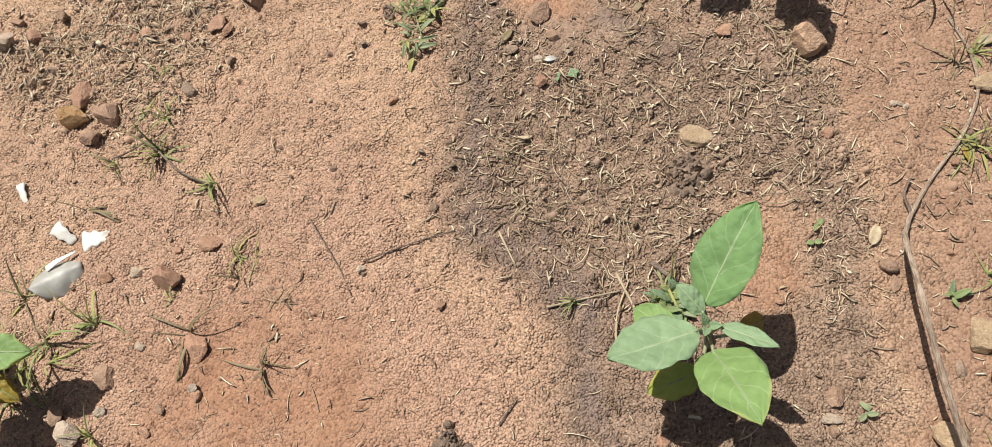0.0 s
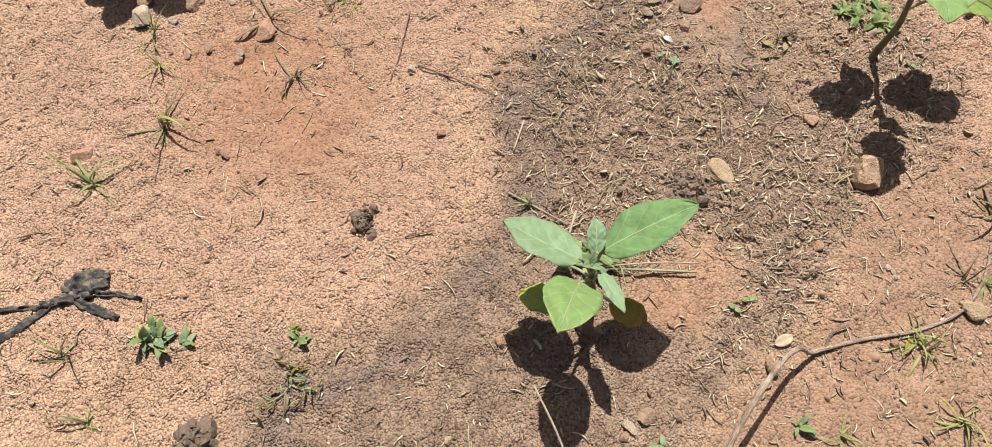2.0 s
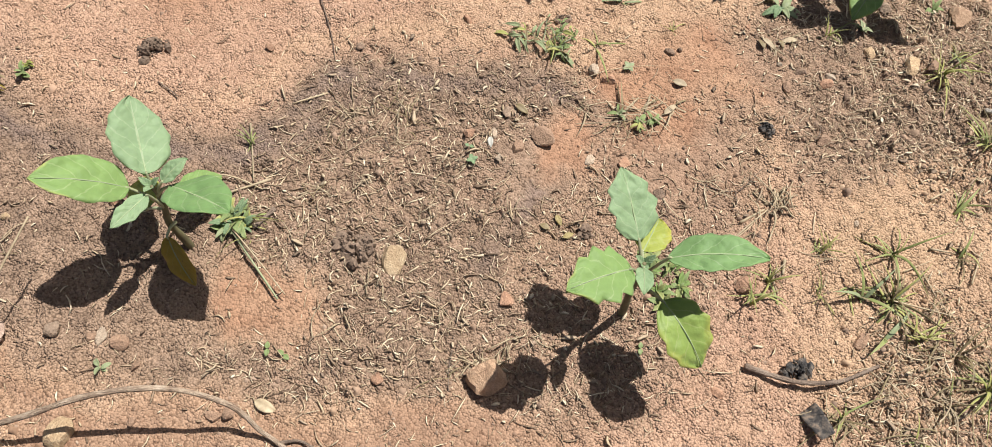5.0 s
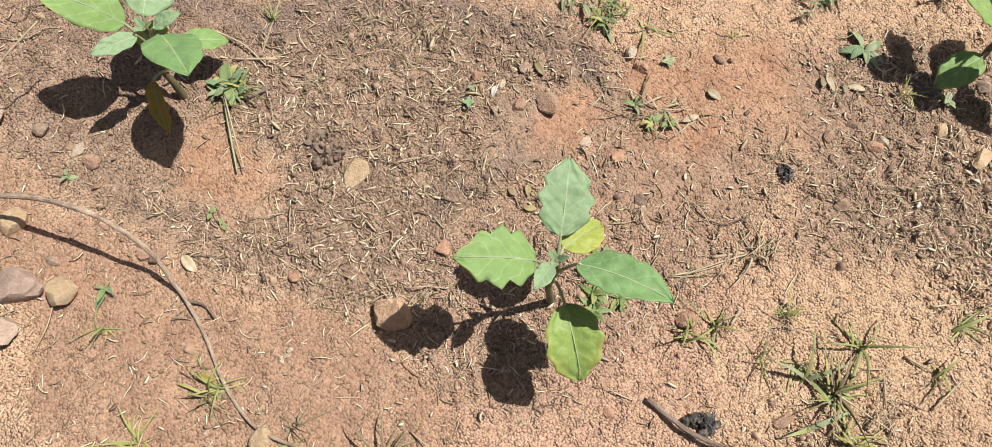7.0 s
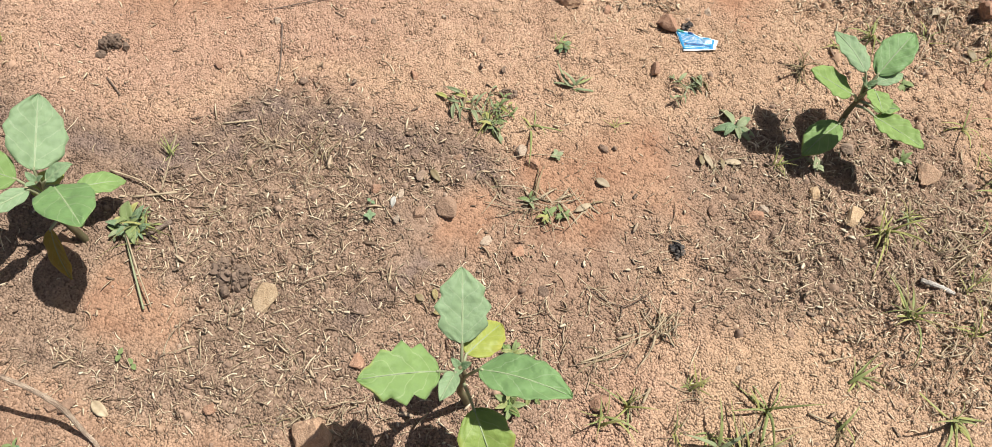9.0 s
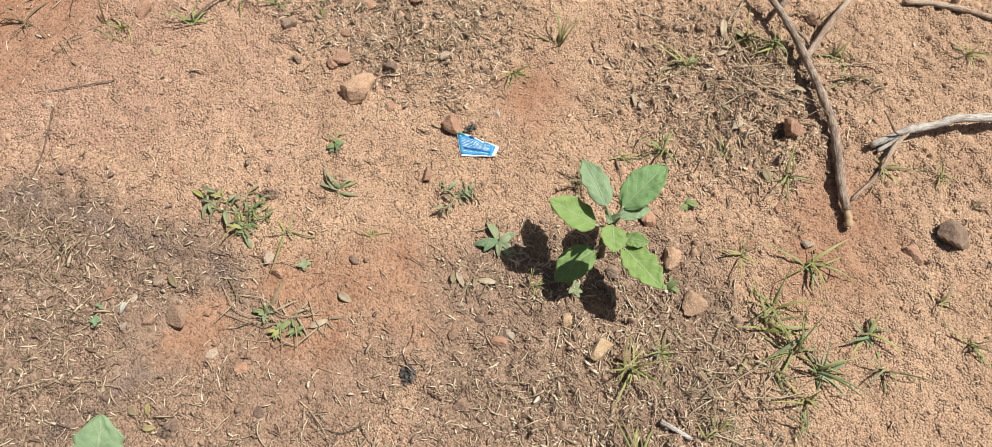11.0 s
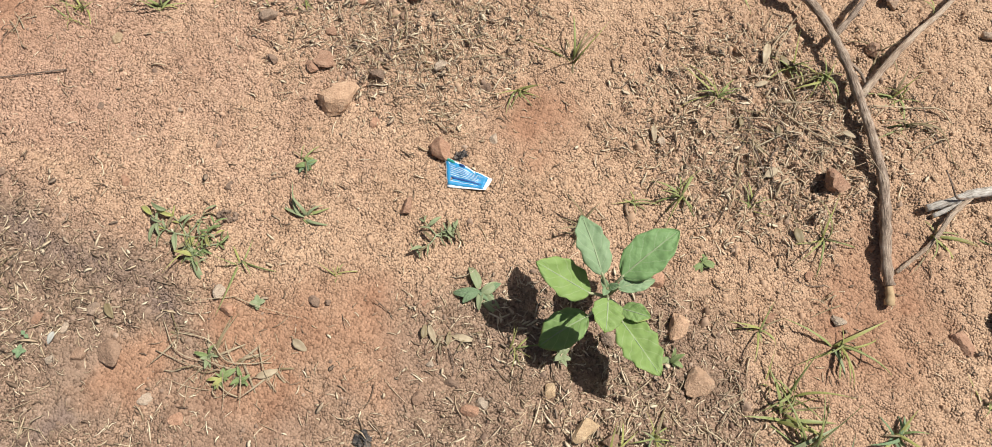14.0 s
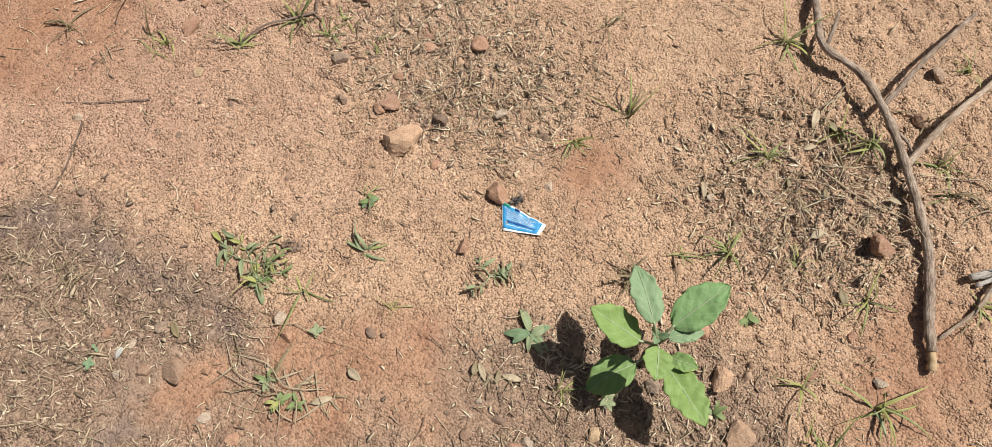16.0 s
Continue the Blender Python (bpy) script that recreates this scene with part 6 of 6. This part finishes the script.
STONE_PLACES_B = [
    (-0.913, 0.805, 0.0245, 'b'), (0.019, 0.831, 0.0345, 'b'), (0.043, 0.790, 0.0215, 'b'), (0.297, 0.806, 0.0280, 'r'), (0.532, 0.696, 0.0102, 'p'),
    (0.651, 0.733, 0.0278, 'y'), (0.593, 0.329, 0.0211, 'g'), (0.444, 0.277, 0.0218, 'b'), (0.471, 0.311, 0.0140, 'b'), (0.546, 0.328, 0.0151, 'b'),
    (0.513, 0.456, 0.0198, 'b'), (0.440, 0.642, 0.0204, 'r'), (0.605, 0.609, 0.0153, 'r'), (0.232, 0.203, 0.0165, 'r'), (0.378, 0.396, 0.0107, 'r'),
    (0.440, 0.238, 0.0187, 'b'), (-0.078, 0.810, 0.0151, 'b'), (0.589, 0.613, 0.0141, 'r'), (-0.294, 0.075, 0.0129, 'd'),
    (-0.259, 0.122, 0.0083, 'p'), (0.540, 0.696, 0.0106, 'p'), (0.587, 0.559, 0.0102, 'r'), (-0.433, -0.084, 0.0306, 'r'),
    (-0.431, 0.208, 0.0159, 'p'), (-0.132, 0.901, 0.0199, 'p'), (-0.119, 0.927, 0.0223, 'r'), (0.090, -0.432, 0.0167, 'd'),
    (-0.135, -0.336, 0.0116, 'p'), (-0.063, -0.401, 0.0154, 'b'), (-0.058, -0.420, 0.0144, 'r'),
]
STONE_PLACES_C = [
    (0.256, -0.207, 0.0102, 'd'), (0.286, 0.055, 0.0137, 'y'), (-0.203, 0.393, 0.0089, 'd'), (-0.285, 0.080, 0.0162, 'r'),
    (0.196, 0.089, 0.0063, 'p'), (-0.008, 0.750, 0.0122, 'd'), (-0.008, 0.770, 0.0105, 'd'), (0.440, 0.251, 0.0223, 'p'),
    (0.440, 0.187, 0.0198, 'g'), (0.522, 0.432, 0.0178, 'b'), (0.020, 0.749, 0.0153, 'p'), (-0.260, 1.386, 0.0266, 'y'), (-0.194, 1.313, 0.0193, 'p'),
    (-0.155, 1.233, 0.0166, 'b'), (0.275, 1.342, 0.0221, 'b'), (0.212, 1.162, 0.0268, 'r'), (0.389, 1.126, 0.0191, 'r'), (0.648, 0.316, 0.0814, 'k'),
    (0.620, 0.368, 0.0522, 'y'), (0.577, 0.246, 0.0374, 'y'), (0.709, 0.333, 0.0596, 'k'), (0.818, 0.231, 0.0309, 'r'), (0.400, -0.024, 0.0279, 'b'),
    (0.525, -0.017, 0.0337, 'r'), (0.547, 0.692, 0.0100, 'p'), (0.301, 0.307, 0.0378, 'b'), (-0.237, 1.454, 0.0389, 'y'),
    (-0.244, 1.494, 0.0216, 'b'), (-0.387, 1.568, 0.0390, 't'), (-0.180, 1.302, 0.0193, 'r'),
]
STONE_PLACES_D = [
    (-0.219, 1.518, 0.0173, 'y'), (-0.371, 1.424, 0.0206, 'g'), (-0.503, 1.055, 0.0433, 'r'), (-0.390, 1.062, 0.0241, 'r'),
    (0.041, 0.964, 0.0188, 'r'), (0.086, 1.025, 0.0180, 'd'), (-0.001, 1.404, 0.0131, 'b'), (0.084, 1.341, 0.0108, 'p'), (-0.061, 1.299, 0.0255, 'b'),
    (-0.441, 1.502, 0.0476, 't'), (-0.486, 1.441, 0.0276, 'r'), (-0.559, 1.116, 0.0150, 'p'),
    (-0.512, 0.799, 0.0217, 'r'), (-0.550, 0.900, 0.0198, 'd'), (-0.481, 0.941, 0.0158, 'r'), (-0.621, 0.976, 0.0201, 'p'),
    (-0.715, 0.864, 0.0259, 'r'), (-0.635, 1.054, 0.0203, 'd'), (-0.488, 0.739, 0.0165, 'd'), (-0.276, 0.813, 0.0110, 'd'),
    (-0.021, 0.767, 0.0168, 'g'), (-0.200, 0.674, 0.0198, 'r'), (-0.195, 1.030, 0.0141, 'd'), (-0.203, 1.047, 0.0119, 'd'),
    (-0.276, 1.167, 0.0124, 'r'), (-0.204, 1.222, 0.0111, 'p'), (-0.200, 1.265, 0.0202, 'd'), (-0.576, 1.708, 0.0200, 'p'),
    (-0.616, 1.640, 0.0155, 'r'),
]
STONE_PLACES_E = [
    (-0.525, 1.615, 0.0161, 'r'), (-0.698, 1.345, 0.0175, 'p'), (-0.944, 1.714, 0.0182, 'd'), (-0.665, 0.793, 0.0188, 'r'),
    (-0.677, 0.872, 0.0158, 'b'), (-0.585, 0.785, 0.0160, 'r'), (0.065, 0.763, 0.0113, 'p'), (0.041, 0.909, 0.0182, 'p'),
    (0.031, 0.711, 0.0196, 'r'), (-1.033, 1.577, 0.0236, 'b'), (-1.150, 1.568, 0.0362, 'g'), (-0.551, 0.683, 0.0205, 'g'),
]
for n, (x, y, size, kind) in enumerate([*STONE_PLACES_A, *STONE_PLACES_B, *STONE_PLACES_C, *STONE_PLACES_D, *STONE_PLACES_E]):
    stone(x, y, size, kind, 100 + n, 0.5 + 0.3 * ((n * 7) % 5) / 5, 0.26, cuts=(7, 9, 12)[n % 3] if size < 0.045 else 22)

# ---- grass tufts: x, y, reach, tone, blades ----
TUFT_PLACES_A = [
    (-0.470, 0.520, 0.045, 'g', 9), (-0.648, 0.543, 0.039, 'm', 7), (-0.579, 0.587, 0.045, 'd', 5), (-0.674, 0.467, 0.055, 'd', 3),
    (-0.378, 0.406, 0.026, 'y', 5), (-0.607, 0.288, 0.051, 'g', 8), (-0.723, 0.232, 0.063, 'g', 9), (-0.677, 0.254, 0.061, 'm', 7),
    (-0.572, 0.127, 0.037, 'y', 7), (0.642, 0.777, 0.037, 'g', 8), (0.623, 0.638, 0.039, 'g', 9), (-0.456, 0.286, 0.067, 'd', 6),
    (-0.622, 0.639, 0.024, 'g', 5), (-0.742, 0.318, 0.053, 'm', 6), (-0.498, 0.335, 0.024, 'y', 5), (-0.375, -0.101, 0.055, 'g', 11),
    (-0.393, 0.038, 0.058, 'm', 10), (-0.403, 0.409, 0.031, 'y', 6), (-0.497, 0.092, 0.033, 'y', 4), (0.638, 0.633, 0.039, 'm', 9),
    (0.588, 0.887, 0.063, 'd', 8), (0.734, 0.589, 0.041, 'y', 7), (0.638, 0.451, 0.031, 'y', 6), (0.758, 0.728, 0.020, 'g', 6),
]
TUFT_PLACES_B = [
    (0.105, 0.376, 0.026, 'g', 6), (0.616, 0.760, 0.039, 'd', 4), (-0.200, -0.458, 0.030, 'm', 3), (-0.082, -0.446, 0.031, 'm', 4),
    (-0.160, -0.269, 0.037, 'm', 4), (-0.059, -0.293, 0.040, 'm', 4), (-0.168, 0.830, 0.034, 'g', 6), (0.213, 1.388, 0.064, 'm', 10),
    (0.127, 1.400, 0.072, 'g', 3), (0.256, 1.437, 0.044, 'y', 8), (0.310, 1.533, 0.064, 'm', 10), (0.395, 1.308, 0.039, 'm', 9),
    (0.416, 1.413, 0.033, 'y', 6), (0.200, 1.202, 0.045, 'y', 4), (-0.185, 0.902, 0.054, 'g', 3), (0.278, 1.486, 0.050, 'd', 6),
    (-0.243, 1.036, 0.021, 'y', 4), (-0.506, 1.311, 0.041, 'd', 6), (-0.287, 1.312, 0.034, 'y', 4), (-0.233, 1.510, 0.048, 'y', 9),
    (-0.102, 1.580, 0.064, 'm', 8), (-0.206, 1.667, 0.036, 'g', 7), (-0.125, 1.687, 0.042, 'y', 7), (0.026, 1.517, 0.038, 'g', 6),
]
TUFT_PLACES_C = [
    (0.225, 1.175, 0.041, 'y', 6), (0.140, 1.283, 0.028, 'g', 5), (0.195, 1.330, 0.032, 'g', 8), (0.030, 1.666, 0.060, 'g', 8),
    (0.116, 1.509, 0.038, 'd', 6), (0.211, 1.280, 0.038, 'm', 6), (-0.571, 0.570, 0.047, 'g', 9), (-0.582, 0.632, 0.039, 'g', 8),
    (-0.752, 1.153, 0.069, 'm', 6), (-0.655, 1.106, 0.033, 'y', 8), (-0.818, 1.388, 0.048, 'g', 9), (-0.938, 1.475, 0.033, 'y', 6),
    (-0.946, 1.519, 0.042, 'g', 8), (-0.980, 1.652, 0.045, 'g', 8), (-0.627, 1.414, 0.052, 'g', 9), (-0.580, 1.357, 0.029, 'g', 5),
    (-0.673, 1.517, 0.031, 'g', 7), (-0.678, 1.635, 0.049, 'm', 8), (-0.500, 1.609, 0.036, 'm', 8), (-0.540, 1.723, 0.067, 'y', 5),
    (-0.439, 1.692, 0.056, 'g', 8), (-0.382, 1.742, 0.084, 'g', 6), (-0.280, 1.543, 0.030, 'y', 7), (-0.572, 1.940, 0.037, 'm', 5),
]
TUFT_PLACES_D = [
    (-0.520, 2.003, 0.037, 'm', 7), (-0.815, 1.886, 0.036, 'g', 5), (-1.097, 1.869, 0.044, 'y', 7), (-0.774, 1.781, 0.043, 'm', 5),
    (-0.482, 1.313, 0.030, 'd', 4), (-0.780, 1.958, 0.031, 'd', 4), (-1.044, 1.585, 0.048, 'd', 5), (-1.054, 1.310, 0.053, 'g', 9),
    (-1.189, 1.612, 0.043, 'g', 8), (-0.938, 1.676, 0.045, 'm', 6), (-0.612, 0.713, 0.024, 'g', 4), (-0.885, 1.028, 0.036, 'd', 4),
    (-0.394, 0.374, 0.041, 'd', 4), (-0.328, 0.249, 0.042, 'd', 4),
]
GRASSES = {"g": ([GRASS, GRASS, GRASS_YELLOW], "small tuft of green grass rooted in sandy soil"),
           "y": ([GRASS_YELLOW, GRASS_YELLOW, GRASS], "small yellow-green grass tuft in sandy soil"),
           "d": ([GRASS_DRY], "withered brown grass tuft on bare soil"),
           "m": ([GRASS, GRASS_DRY, GRASS_YELLOW], "half-dry grass tuft with green and brown blades")}
for n, (x, y, size, kind, count) in enumerate([*TUFT_PLACES_A, *TUFT_PLACES_B, *TUFT_PLACES_C, *TUFT_PLACES_D]):
    mats, words = GRASSES[kind]
    tuft(x, y, size * 1.5, mats, count + 6, 300 + n, (6, 58) if kind != "y" else (15, 65), 0.9, words)

# ---- dry straw tufts: x, y, reach, straws ----
STRAW_PLACES_A = [
    (-0.320, 0.347, 0.048, 7), (-0.656, 0.781, 0.075, 9), (-0.586, 0.832, 0.087, 8), (-0.791, 0.780, 0.064, 7), (0.016, 0.623, 0.055, 10),
    (0.404, 0.753, 0.067, 8), (0.172, 0.481, 0.054, 12), (0.064, 0.504, 0.046, 9), (0.318, 0.070, 0.068, 10), (0.101, -0.072, 0.059, 6),
    (0.010, 0.589, 0.061, 9), (0.022, 0.509, 0.051, 9), (-0.036, 0.989, 0.055, 6), (0.305, -0.023, 0.083, 9), (0.395, 0.782, 0.054, 10),
    (0.070, 1.224, 0.059, 9), (0.141, 1.155, 0.075, 7), (-0.076, 1.305, 0.042, 5), (-0.160, 1.421, 0.048, 5), (0.189, 1.213, 0.048, 5),
    (-0.677, 0.872, 0.079, 10), (-0.643, 0.940, 0.089, 10), (-0.584, 0.877, 0.068, 8), (-0.703, 1.004, 0.079, 9),
]
STRAW_PLACES_B = [
    (-0.539, 1.043, 0.064, 6), (-0.022, 0.962, 0.070, 9), (-0.962, 1.426, 0.084, 7), (-0.770, 1.475, 0.087, 9), (-0.683, 1.453, 0.077, 8),
    (-0.803, 1.564, 0.087, 9), (-0.605, 1.676, 0.051, 5), (-0.708, 1.575, 0.064, 7), (-0.798, 1.053, 0.070, 6), (-0.319, 1.362, 0.056, 6),
    (-0.249, 1.240, 0.046, 6), (-0.389, 1.610, 0.065, 6), (-0.322, 1.495, 0.046, 6), (-0.703, 0.973, 0.094, 9), (-0.623, 0.882, 0.093, 9),
    (-0.722, 1.503, 0.076, 7), (0.064, 0.579, 0.060, 8),
]
for n, (x, y, size, count) in enumerate([*STRAW_PLACES_A, *STRAW_PLACES_B]):
    straw_heap(x, y, size * 0.9, max(3, round(count * 0.65 + 2)), 500 + n, "bleached dry grass straws lying matted on the soil", [DRY, DRY, GRASS_DRY, TWIG], thick=0.0008)
